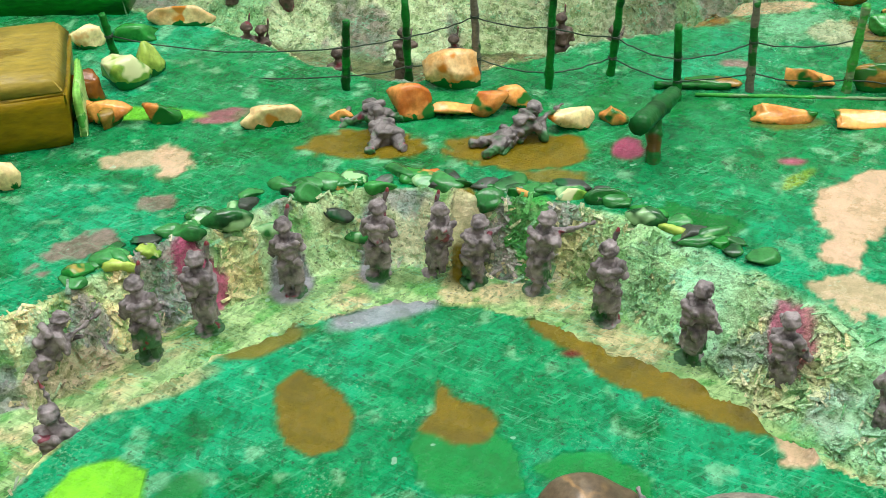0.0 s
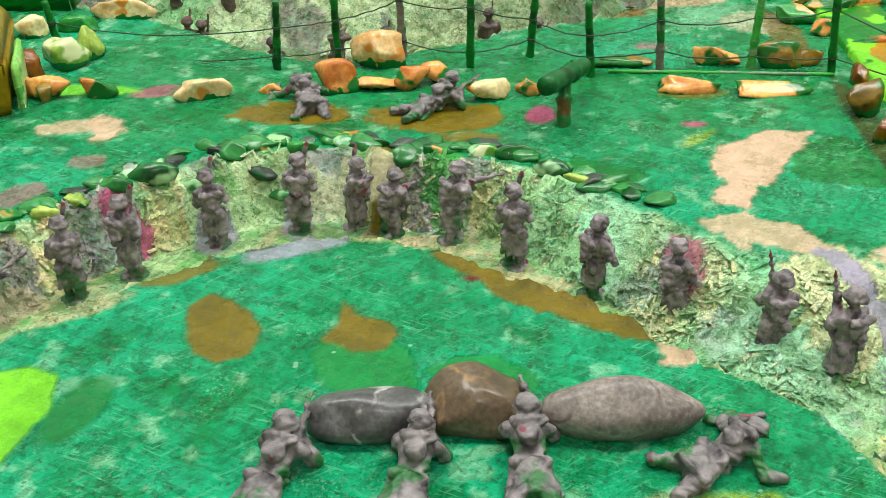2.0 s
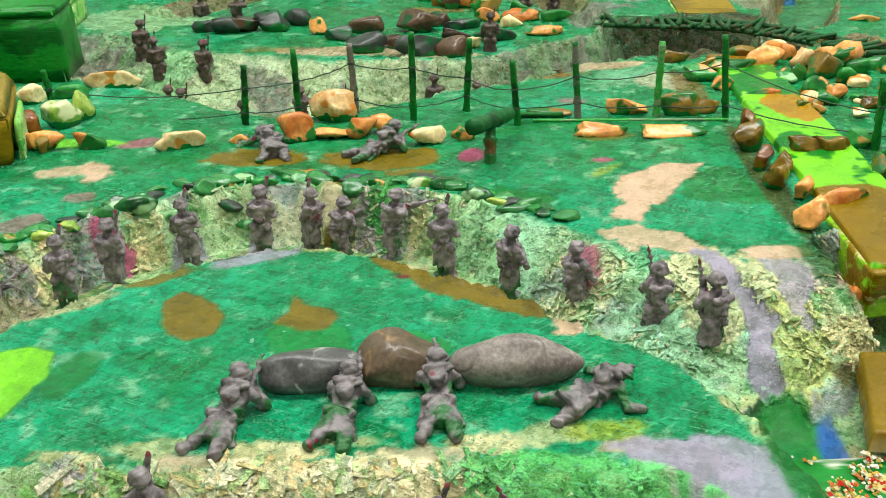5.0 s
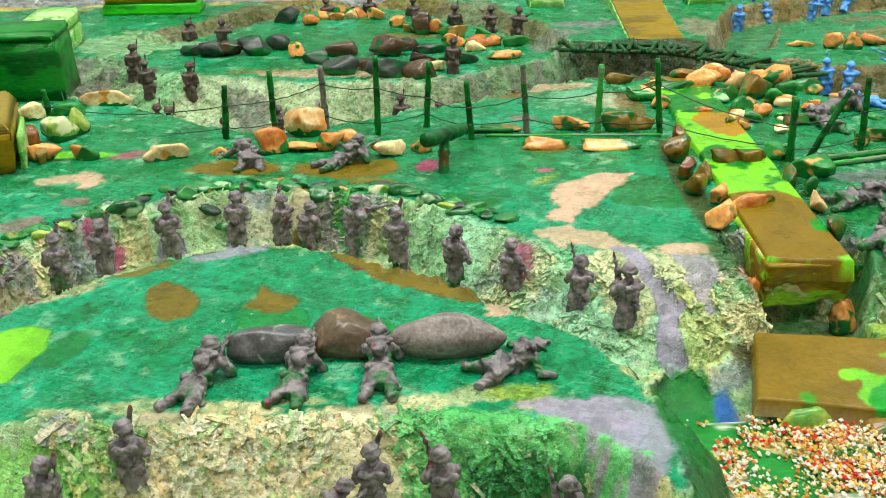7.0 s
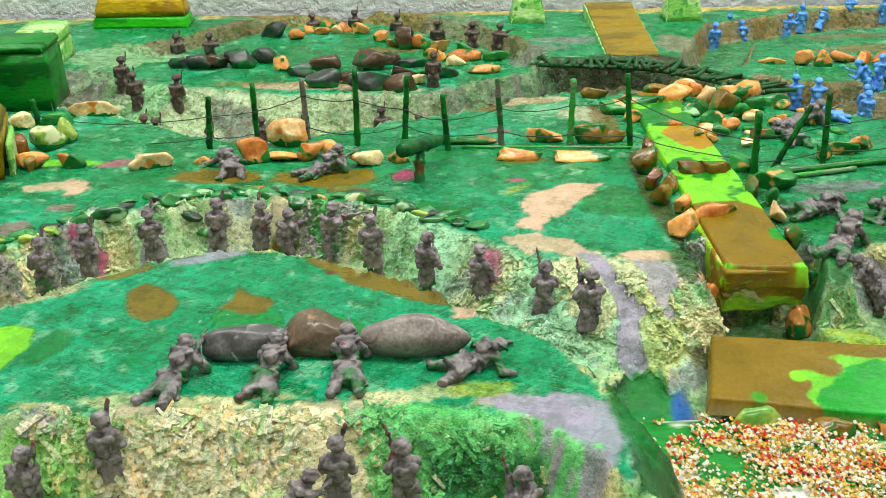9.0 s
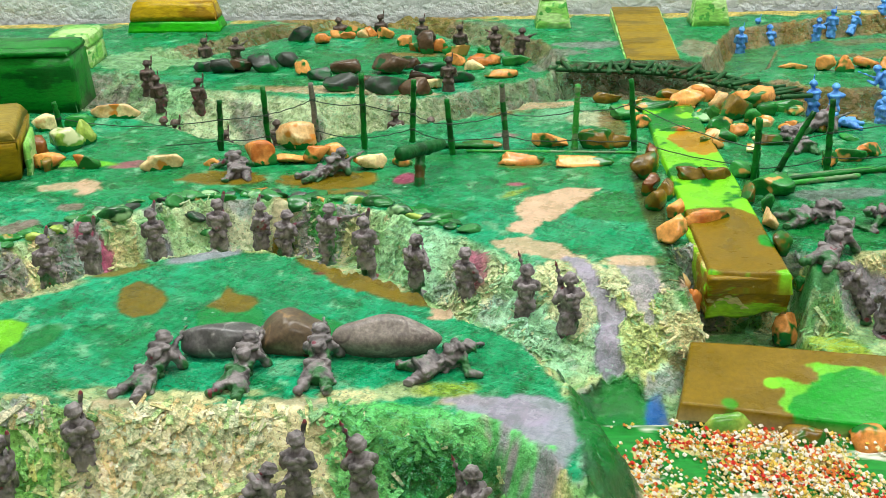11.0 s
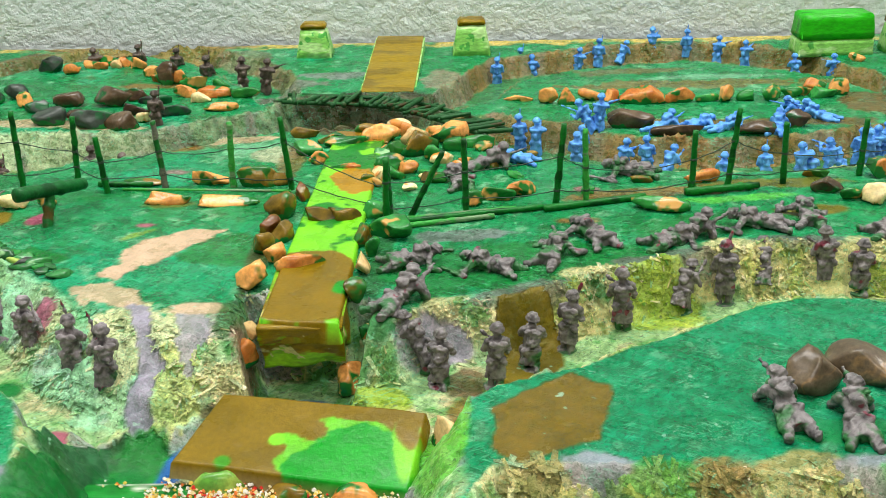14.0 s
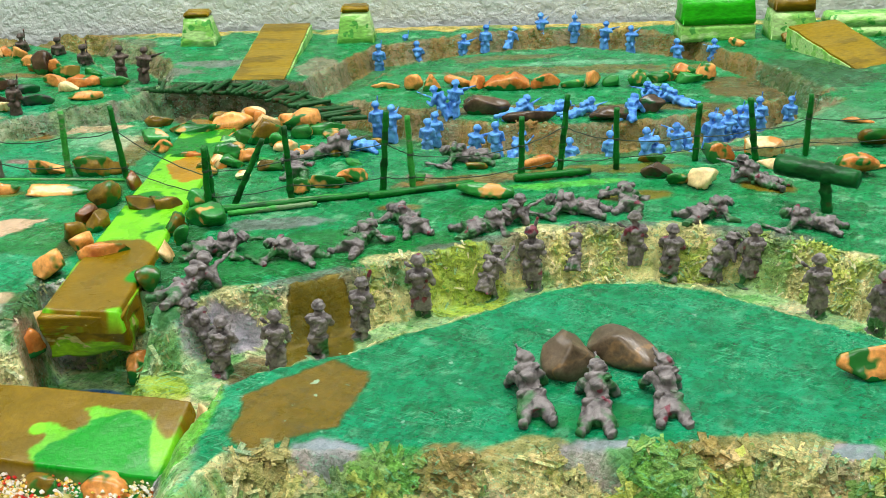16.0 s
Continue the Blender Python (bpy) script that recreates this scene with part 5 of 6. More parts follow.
# ---- fences ----
def stick_mesh(name, base, top, radius, mat, seed, knots=3):
    """A thin cane with swollen joints and a cut end."""
    rnd = random.Random(seed)
    V, Fc, pts, rad = [], [], [], []
    b, t = Vector(base), Vector(top)
    n = 16
    joints = [(k + 0.5 + rnd.uniform(-0.25, 0.25)) / knots for k in range(knots)]
    for i in range(n + 1):
        s = i / n
        swell = sum(math.exp(-((s - j) / 0.025) ** 2) for j in joints)
        pts.append(b.lerp(t, s) + Vector((rnd.uniform(-1, 1), rnd.uniform(-1, 1), 0)) * 0.0002)
        rad.append(radius * (1.08 - 0.16 * s + 0.28 * swell) * rnd.uniform(0.95, 1.05))
    tube(V, Fc, pts, rad, 10)
    return mesh_of(name, V, Fc, mat, True)


def wire_mesh(points, seed, radius=0.00032):
    rnd = random.Random(seed)
    V, Fc, pts = [], [], []
    for p, q in zip(points, points[1:]):
        p, q = Vector(p), Vector(q)
        sag = (q - p).length * rnd.uniform(0.02, 0.07)
        for i in range(10):
            s = i / 10
            w = p.lerp(q, s)
            w.z -= sag * 4 * s * (1 - s)
            pts.append(w + Vector((0, rnd.uniform(-1, 1), rnd.uniform(-1, 1))) * 0.00025)
    pts.append(Vector(points[-1]))
    tube(V, Fc, pts, [radius] * len(pts), 6)
    for p in points:
        for k in range(2):
            ring = [Vector(p) + Vector((math.cos(a), math.sin(a), 0.15 * math.sin(a + k))) * 0.00175 + Vector((0, 0, 0.0006 * k)) for a in (i * 0.7 for i in range(10))]
            tube(V, Fc, ring, [radius] * len(ring), 5)
    return mesh_of("wire", V, Fc, M_WIRE, True)


def fence(label, posts, wires, rails):
    ob = tagged(new("fence"), label, "fence")
    tops = []
    for k, (x, y, tx, tz, mat) in enumerate(posts):
        z = gz(x, y) - 0.002
        part("post", stick_mesh("post", (x, y, z), (tx, y + 0.001, tz), 0.0017, mat, 31 * k + len(posts), 2 + k % 3), ob)
        tops.append((Vector((x, y, 0)), Vector((tx, y + 0.001, tz))))
    for n, heights in enumerate(wires):
        part("wire", wire_mesh([b.lerp(t, h) for (b, t), h in zip(tops, heights)], n + len(posts)), ob)
    for k, (x0, y0, x1, y1, r) in enumerate(rails):
        part("rail", stick_mesh("rail", (x0, y0, gz(x0, y0) + r), (x1, y1, gz(x1, y1) + r), r, M_POSTLIGHT if k % 3 == 1 else M_POST, 7 * k + 3, 5), ob)
    return ob


P, L, G = M_POST, M_POSTLIGHT, M_POSTGREY
fence("green-painted cane fence with sagging dark wires and lying rails",
      [(-0.149, 0.447, -0.152, 0.023, P), (-0.044, 0.419, -0.042, 0.031, P), (-0.017, 0.432, -0.018, 0.035, P), (0.013, 0.432, 0.011, 0.037, G), (0.043, 0.418, 0.043, 0.046, P),
       (0.071, 0.431, 0.073, 0.038, P), (0.096, 0.407, 0.093, 0.033, P), (0.128, 0.414, 0.125, 0.040, G), (0.168, 0.412, 0.169, 0.039, L), (0.203, 0.407, 0.199, 0.043, P), (0.262, 0.360, 0.261, 0.034, P)],
      [(0.55, 0.62, 0.5, 0.72, 0.6, 0.45, 0.55, 0.55, 0.6, 0.66, 0.5), (0.1, 0.2, 0.12, 0.2, 0.15, 0.2, 0.25, 0.2, 0.15, 0.15, 0.2)],
      [(0.088, 0.4175, 0.120, 0.4155, 0.0015), (0.104, 0.4100, 0.203, 0.403, 0.0008)])
fence("green-painted cane fence, one post leaning, with wires and lying rails",
      [(0.260, 0.357, 0.261, 0.034, P), (0.303, 0.368, 0.302, 0.041, P), (0.352, 0.376, 0.356, 0.046, P), (0.369, 0.375, 0.367, 0.043, L), (0.429, 0.388, 0.429, 0.037, P), (0.451, 0.398, 0.455, 0.046, P),
       (0.484, 0.403, 0.483, 0.036, P), (0.531, 0.414, 0.532, 0.034, P), (0.566, 0.413, 0.560, 0.037, P), (0.597, 0.421, 0.597, 0.036, P), (0.66, 0.43, 0.66, 0.034, P)],
      [(0.62, 0.55, 0.6, 0.5, 0.55, 0.6, 0.5, 0.45, 0.5, 0.6, 0.6), (0.2, 0.2, 0.18, 0.2, 0.2, 0.18, 0.2, 0.22, 0.2, 0.2, 0.2)],
      [(0.267, 0.351, 0.345, 0.370, 0.0016), (0.272, 0.347, 0.318, 0.358, 0.0014), (0.345, 0.366, 0.402, 0.381, 0.0019), (0.425, 0.385, 0.468, 0.396, 0.002), (0.268, 0.3555, 0.33, 0.371, 0.0012)])
slant = tagged(new("leaning_stick", stick_mesh("leaning_stick", (0.272, 0.362, gz(0.272, 0.362) - 0.002), (0.291, 0.364, 0.036), 0.0016, M_POST, 99, 3)), "green cane leaning against the fence wire", "stick")


def log_cross(x, y, x0, y0, z0, x1, y1, z1, r):
    ob = tagged(new("log_post"), "thick dark green log fixed across a short post", "log post", "log posts")
    part("post", stick_mesh("post", (x, y, gz(x, y) - 0.002), ((x0 + x1) / 2 * 0.5 + x * 0.5, (y0 + y1) / 2, (z0 + z1) / 2), 0.0028, brushed("post_paint", rgb(20, 104, 44), rgb(88, 70, 30), 0.4), 5, 1), ob)
    part("log", stick_mesh("log", (x0, y0, z0), (x1, y1, z1), r, brushed("log_paint", rgb(16, 92, 40), rgb(10, 66, 26), 0.5), 6, 4), ob)


log_cross(0.078, 0.356, 0.0690, 0.346, 0.0215, 0.0900, 0.388, 0.0125, 0.0036)
log_cross(0.582, 0.334, 0.559, 0.350, 0.0205, 0.591, 0.322, 0.0215, 0.0050)

# ---- twig track over the crater ----
track = tagged(new("twig_track"), "curving dark green track of twigs tied like a ladder", "track")
way = [Vector(p) for p in ((0.172, 0.600, 0.000), (0.205, 0.597, -0.001), (0.233, 0.592, -0.001), (0.255, 0.580, 0.000), (0.275, 0.562, 0.001), (0.300, 0.535, 0.001), (0.326, 0.503, 0.001))]
for side in (-1, 1):
    pts = []
    for i, p in enumerate(way):
        d = (way[min(i + 1, 6)] - way[max(i - 1, 0)]).normalized()
        pts.append(p + Vector((-d.y, d.x, 0)) * 0.010 * side)
    V, Fc = [], []
    tube(V, Fc, pts, [0.0016] * 7, 8)
    part("rail", mesh_of("rail", V, Fc, M_TWIG, True), track)
rnd = random.Random(8)
for k in range(30):
    s = k / 29 * 5.99
    i = int(s)
    p = way[i].lerp(way[i + 1], s - i)
    d = (way[i + 1] - way[i]).normalized()
    nrm = Vector((-d.y, d.x, 0))
    half = rnd.uniform(0.012, 0.017)
    nrm = (nrm + d * rnd.uniform(-0.4, 0.4)).normalized()
    lift = Vector((0, 0, rnd.uniform(0.000, 0.003)))
    part("rung", stick_mesh("rung", p - nrm * half + lift, p + nrm * half * rnd.uniform(0.6, 1.0) + lift + Vector((0, 0, rnd.uniform(-0.003, 0.002))), rnd.uniform(0.0012, 0.0019), M_TWIG, k, 2), track)
for k in range(22):
    x, y = rnd.uniform(0.172, 0.285), rnd.uniform(0.525, 0.575)
    a = rnd.uniform(-0.5, 0.5)
    z = gz(x, y) + 0.002
    ln = rnd.uniform(0.006, 0.012)
    tagged(new("twig", stick_mesh("twig", (x - ln * math.cos(a), y - ln * math.sin(a), z), (x + ln * math.cos(a), y + ln * math.sin(a), z + 0.001), 0.0013, M_TWIG, 200 + k, 2)),
           "short brown-green twig lying in the crater", "twig", "twigs in the crater")


# ---- stones ----
STONE_WORDS = {
    "orange": "orange-brown varnished pebble splashed with green paint", "cream": "cream varnished pebble with orange paint", "brown": "olive-brown painted pebble on the painted ground",
    "rust": "rust-brown painted pebble beside the road", "green": "green-painted pebble showing bare ochre stone", "lime": "pale lime painted pebble on the trench rim",
    "moss": "dark moss-green pebble with pale streaks", "dark": "dark brown glossy pebble", "black": "blackish green glossy pebble", "slate": "large grey pebble with white mottling",
    "umber": "large smooth umber-brown pebble with pale veins", "ash": "large smooth ash-grey pebble with fine banding"}
STONES = [0]


def stone(x, y, z, w, d, h, turn, kind):
    STONES[0] += 1
    rnd = random.Random(STONES[0])
    big = w > 0.02 and kind in ("slate", "umber", "ash")
    bm = bmesh.new()
    bmesh.ops.create_icosphere(bm, subdivisions=4 if big else 3, radius=1.0)
    off = Vector((rnd.uniform(-9, 9), rnd.uniform(-9, 9), rnd.uniform(-9, 9)))
    power = 0.9 if kind in ("orange", "cream", "brown", "green", "dark") else 1.0
    w, h = w * 1.08, h * 1.1
    cuts = [(Vector((rnd.gauss(0, 1), rnd.gauss(0, 1), rnd.gauss(0.2, 0.8))).normalized(), rnd.uniform(0.42, 0.8)) for _ in range(0 if big else (4 if kind in ("moss", "lime") else 7))]
    if kind == "umber":
        cuts = [(Vector((-0.72, -0.15, 0.68)).normalized(), 0.50), (Vector((0.62, -0.1, 0.78)).normalized(), 0.52), (Vector((0.1, -0.9, 0.45)).normalized(), 0.62)]
    for v in bm.verts:
        p = v.co.copy()
        p = Vector([math.copysign(abs(c) ** power, c) for c in p])
        for n, lim in cuts:
            over = p.dot(n) - lim
            if over > 0:
                p -= n * over * (0.75 if big else 0.97)
        p *= 1 + (0.22 if big else 0.16) * noise.noise(v.co * 1.1 + off) + (0.0 if big else 0.11 * noise.noise(v.co * 2.7 + off) + 0.03 * noise.noise(v.co * 7 + off))
        v.co = Vector((p.x * w * 0.56, p.y * d * 0.58, (max(p.z, -0.75)) * h / 1.5))
    me = bpy.data.meshes.new("pebble")
    bm.to_mesh(me), bm.free()
    me.materials.append(M_STONE[kind])
    me.polygons.foreach_set("use_smooth", [True] * len(me.polygons))
    ob = new("pebble", me)
    ob.matrix_world = pose(x, y, gz(x, y) + h * (0.12 if GROUP[0] in ("rubble on the trench rim", "pebbles on the rim of the near trench") else 0.40), rnd.uniform(-5, 5), rnd.uniform(-5, 5), turn)
    tagged(ob, STONE_WORDS[kind], "pebble", GROUP[0])


# ---- toy figures standing about ----
POSE_WORDS = {"stand": "standing upright with a rifle", "hold": "standing with a rifle across the chest", "aim": "standing and aiming a rifle", "raise": "holding a rifle raised at a slant", "kneel": "kneeling with a rifle",
              "lean": "leaning forward over a rifle", "prone": "lying prone with a rifle", "sprawl": "lying sprawled on the ground"}
FIGURES, GROUP, PLASTIC = [0], [""], [None, ""]


def figure(kind, x, y, z, turn):
    FIGURES[0] += 1
    rnd = random.Random(FIGURES[0] * 3)
    blue = kind.startswith("blue_")
    kind = kind.replace("blue_", "")
    far = y > 0.43
    ob = new("toy_soldier", (COARSE if far else CASTS)[kind])
    mat, words = (M_BLUE, "blue") if blue else PLASTIC
    ob.material_slots[0].link = "OBJECT"
    ob.material_slots[0].material = mat
    upright = kind not in ("prone", "sprawl")
    foot = min(gz(x + a, y + b) for a in (-0.002, 0.002) for b in (-0.002, 0.002)) if upright else gz(x, y)
    foot = min(z, foot) if upright and y < 0.44 or y > 0.575 else foot
    tip = rnd.uniform(-4, 4)
    s = rnd.uniform(0.95, 1.05) * ((1.08 if blue else 1.19) if upright else (1.05 if blue else 1.26))
    ob.matrix_world = pose(x, y, foot - ((0.0046 if blue or y > 0.575 else 0.007) if far and upright else 0.0006), tip if upright else 0, rnd.uniform(-4, 4), turn + rnd.uniform(-8, 8)) @ Matrix.Diagonal((s * (1.0 if upright else 1.1), s, s, 1))
    tagged(ob, words + " plastic toy soldier " + POSE_WORDS[kind], "toy soldier", GROUP[0])


GROUP[0] = "props under the plate"
stone(0.205, 0.163, 0, 0.020, 0.012, 0.014, 5, "lime")
stone(0.232, 0.156, 0, 0.018, 0.012, 0.014, -12, "brown")
stone(0.258, 0.152, 0, 0.020, 0.012, 0.013, 8, "orange")
stone(0.292, 0.178, 0, 0.014, 0.008, 0.012, -50, "cream")

# wet-looking rubble along the rim of the near trench
GROUP[0] = "rubble on the trench rim"
rub = random.Random(12)
for k in range(84):
    u = rub.uniform(0, 1)
    x = -0.125 + 0.235 * u
    y = float(np.interp(x, [p[0] for p in A_FAR], [p[1] for p in A_FAR])) + rub.uniform(0.003, 0.011)
    w = rub.uniform(0.006, 0.013)
    stone(x, y, 0, w, w * rub.uniform(0.5, 0.8), w * rub.uniform(0.22, 0.4), rub.uniform(-40, 40), rub.choice(["moss", "moss", "green", "moss", "moss", "black", "moss"]))
# rubble behind the road
GROUP[0] = "rubble behind the road"
for k in range(26):
    x, y = rub.uniform(0.245, 0.345), rub.uniform(0.395, 0.50)
    w = rub.uniform(0.006, 0.014)
    stone(x, y, 0, w, w * rub.uniform(0.5, 0.8), w * rub.uniform(0.25, 0.55), rub.uniform(-60, 60), rub.choice(["green", "brown", "moss", "orange", "green", "cream"]))
# lime lumps beside the crate
GROUP[0] = "lumps beside the crate"
stone(-0.140, 0.425, 0, 0.018, 0.012, 0.013, 15, "lime")
stone(-0.152, 0.412, 0, 0.016, 0.012, 0.012, -30, "rust")
stone(-0.130, 0.436, 0, 0.012, 0.008, 0.014, 60, "lime")
stone(-0.138, 0.388, 0, 0.012, 0.008, 0.006, 20, "brown")
# stones along the first fence
GROUP[0] = 'stones along the first fence'
stone(-0.118, 0.392, 0.000, 0.0158, 0.0080, 0.0075, 0, 'orange')
stone(-0.072, 0.389, 0.000, 0.0227, 0.0102, 0.0095, 12, 'cream')
stone(-0.137, 0.391, 0.000, 0.0190, 0.0085, 0.0080, 0, 'orange')
stone(-0.168, 0.465, 0.000, 0.0161, 0.0095, 0.0090, 0, 'cream')
stone(-0.128, 0.490, 0.000, 0.0290, 0.0102, 0.0085, 0, 'cream')
stone(-0.146, 0.472, 0.000, 0.0248, 0.0087, 0.0063, 0, 'green')
stone(-0.016, 0.396, 0.000, 0.0185, 0.0129, 0.0120, 0, 'orange')
stone(0.002, 0.422, 0.000, 0.0292, 0.0149, 0.0140, 10, 'cream')
stone(0.002, 0.396, 0.000, 0.0199, 0.0070, 0.0058, 0, 'orange')
stone(0.017, 0.399, 0.000, 0.0155, 0.0116, 0.0108, 20, 'orange')
stone(0.028, 0.403, 0.000, 0.0146, 0.0088, 0.0081, 0, 'orange')
stone(0.049, 0.383, 0.000, 0.0164, 0.0102, 0.0095, 20, 'cream')
stone(0.066, 0.388, 0.000, 0.0127, 0.0072, 0.0066, 0, 'orange')
stone(0.114, 0.420, 0.000, 0.0201, 0.0070, 0.0030, -15, 'brown')
stone(0.155, 0.418, 0.000, 0.0207, 0.0084, 0.0079, 0, 'orange')
stone(0.182, 0.416, 0.000, 0.0200, 0.0114, 0.0106, 0, 'brown')
stone(0.133, 0.389, 0.000, 0.0269, 0.0094, 0.0065, -10, 'orange')
stone(0.168, 0.385, 0.000, 0.0318, 0.0111, 0.0048, 6, 'orange')
stone(-0.165, 0.344, 0.000, 0.0126, 0.0094, 0.0101, 0, 'cream')
stone(-0.147, 0.395, 0.000, 0.0162, 0.0083, 0.0074, 0, 'orange')
stone(-0.043, 0.392, 0.000, 0.0092, 0.0041, 0.0037, 0, 'orange')
# stones beside and on the road
GROUP[0] = 'stones beside and on the road'
stone(0.202, 0.277, 0.000, 0.0151, 0.0114, 0.0121, 40, 'orange')
stone(0.208, 0.305, 0.000, 0.0111, 0.0084, 0.0089, 50, 'orange')
stone(0.208, 0.333, 0.000, 0.0120, 0.0090, 0.0096, 60, 'brown')
stone(0.202, 0.367, 0.000, 0.0175, 0.0131, 0.0140, 60, 'brown')
stone(0.211, 0.393, 0.000, 0.0110, 0.0082, 0.0088, 100, 'rust')
stone(0.212, 0.453, 0.000, 0.0119, 0.0072, 0.0067, 0, 'orange')
stone(0.207, 0.471, 0.000, 0.0203, 0.0095, 0.0089, 0, 'green')
stone(0.203, 0.252, 0.000, 0.0087, 0.0065, 0.0070, 60, 'cream')
stone(0.204, 0.236, 0.000, 0.0140, 0.0105, 0.0107, 40, 'orange')
stone(0.252, 0.293, 0.000, 0.0112, 0.0084, 0.0090, 80, 'cream')
stone(0.250, 0.325, 0.000, 0.0118, 0.0089, 0.0095, 60, 'brown')
stone(0.263, 0.334, 0.000, 0.0199, 0.0138, 0.0125, -30, 'green')
stone(0.255, 0.362, 0.000, 0.0157, 0.0088, 0.0081, 0, 'green')
stone(0.251, 0.265, 0.000, 0.0119, 0.0089, 0.0095, 60, 'brown')
stone(0.251, 0.240, 0.000, 0.0169, 0.0117, 0.0104, 30, 'orange')
stone(0.257, 0.249, 0.000, 0.0086, 0.0065, 0.0069, 0, 'green')
stone(0.232, 0.436, 0.000, 0.0194, 0.0068, 0.0057, 0, 'orange')
stone(0.223, 0.296, 0.000, 0.0226, 0.0090, 0.0081, 12, 'orange')
stone(0.238, 0.354, 0.000, 0.0206, 0.0102, 0.0093, 0, 'brown')
stone(0.224, 0.354, 0.000, 0.0193, 0.0087, 0.0079, 0, 'brown')
stone(0.228, 0.483, 0.000, 0.0248, 0.0087, 0.0076, 0, 'green')
stone(0.249, 0.492, 0.000, 0.0209, 0.0105, 0.0099, 20, 'orange')
stone(0.259, 0.509, 0.000, 0.0171, 0.0096, 0.0091, 0, 'cream')
stone(0.266, 0.505, 0.000, 0.0110, 0.0083, 0.0088, 0, 'orange')
stone(0.274, 0.471, 0.000, 0.0243, 0.0153, 0.0144, 30, 'brown')
stone(0.272, 0.490, 0.000, 0.0167, 0.0105, 0.0099, 0, 'cream')
stone(0.292, 0.491, 0.000, 0.0228, 0.0142, 0.0134, 0, 'orange')
stone(0.312, 0.482, 0.000, 0.0247, 0.0096, 0.0091, 0, 'green')
stone(0.284, 0.456, 0.000, 0.0104, 0.0078, 0.0083, 0, 'green')
stone(0.200, 0.506, 0.000, 0.0170, 0.0077, 0.0072, 0, 'brown')
stone(0.193, 0.418, 0.000, 0.0152, 0.0082, 0.0076, 0, 'brown')
stone(0.200, 0.317, 0.000, 0.0130, 0.0097, 0.0104, 70, 'brown')
stone(0.219, 0.493, 0.000, 0.0184, 0.0075, 0.0071, 0, 'green')
stone(0.242, 0.506, 0.000, 0.0170, 0.0084, 0.0079, 0, 'brown')
stone(0.258, 0.435, 0.000, 0.0194, 0.0105, 0.0097, 20, 'green')
stone(0.261, 0.467, 0.000, 0.0162, 0.0087, 0.0082, 40, 'brown')
stone(0.298, 0.474, 0.000, 0.0147, 0.0081, 0.0076, 0, 'green')
stone(0.269, 0.433, 0.000, 0.0131, 0.0070, 0.0065, 0, 'orange')
stone(0.285, 0.495, 0.000, 0.0142, 0.0098, 0.0092, 0, 'orange')
stone(0.201, 0.339, 0.000, 0.0121, 0.0091, 0.0097, 70, 'rust')
stone(0.256, 0.313, 0.000, 0.0097, 0.0073, 0.0077, 60, 'green')
# stones along the second fence
GROUP[0] = 'stones along the second fence'
stone(0.307, 0.380, 0.000, 0.0112, 0.0084, 0.0077, 40, 'orange')
stone(0.319, 0.385, 0.000, 0.0188, 0.0073, 0.0068, 0, 'green')
stone(0.333, 0.393, 0.000, 0.0190, 0.0086, 0.0079, 25, 'orange')
stone(0.408, 0.366, 0.000, 0.0273, 0.0096, 0.0065, -10, 'green')
stone(0.439, 0.409, 0.000, 0.0194, 0.0070, 0.0065, 10, 'orange')
stone(0.543, 0.413, 0.000, 0.0195, 0.0117, 0.0109, 0, 'orange')
stone(0.526, 0.373, 0.000, 0.0171, 0.0099, 0.0091, 0, 'cream')
stone(0.571, 0.422, 0.000, 0.0250, 0.0107, 0.0100, -10, 'cream')
stone(0.573, 0.399, 0.000, 0.0191, 0.0067, 0.0044, 10, 'cream')
stone(0.592, 0.400, 0.000, 0.0192, 0.0067, 0.0038, -12, 'orange')
stone(0.615, 0.387, 0.000, 0.0187, 0.0112, 0.0105, -20, 'orange')
stone(0.627, 0.395, 0.000, 0.0159, 0.0055, 0.0033, 0, 'orange')
stone(0.508, 0.413, 0.000, 0.0163, 0.0057, 0.0041, 0, 'brown')
stone(0.505, 0.389, 0.000, 0.0157, 0.0090, 0.0084, 0, 'dark')
stone(0.514, 0.377, 0.000, 0.0123, 0.0069, 0.0064, 0, 'green')
stone(0.643, 0.437, 0.000, 0.0168, 0.0106, 0.0100, 0, 'brown')
stone(0.649, 0.479, 0.000, 0.0178, 0.0062, 0.0027, 0, 'orange')
stone(0.371, 0.391, 0.000, 0.0095, 0.0040, 0.0037, 0, 'green')
stone(0.403, 0.410, 0.000, 0.0130, 0.0046, 0.0037, 0, 'brown')
# stones on the far islands
GROUP[0] = 'stones on the far islands'
stone(0.344, 0.583, 0.000, 0.0183, 0.0064, 0.0047, 0, 'orange')
stone(0.365, 0.575, 0.000, 0.0121, 0.0091, 0.0097, 0, 'orange')
stone(0.378, 0.572, 0.000, 0.0128, 0.0096, 0.0103, 0, 'orange')
stone(0.396, 0.581, 0.000, 0.0183, 0.0088, 0.0084, 0, 'orange')
stone(0.410, 0.577, 0.000, 0.0121, 0.0091, 0.0097, 60, 'orange')
stone(0.434, 0.574, 0.000, 0.0381, 0.0133, 0.0107, 8, 'orange')
stone(0.458, 0.573, 0.000, 0.0161, 0.0094, 0.0090, 0, 'orange')
stone(0.477, 0.575, 0.000, 0.0161, 0.0058, 0.0055, 0, 'green')
stone(0.492, 0.575, 0.000, 0.0141, 0.0106, 0.0113, 50, 'orange')
stone(0.507, 0.574, 0.000, 0.0141, 0.0072, 0.0069, 0, 'green')
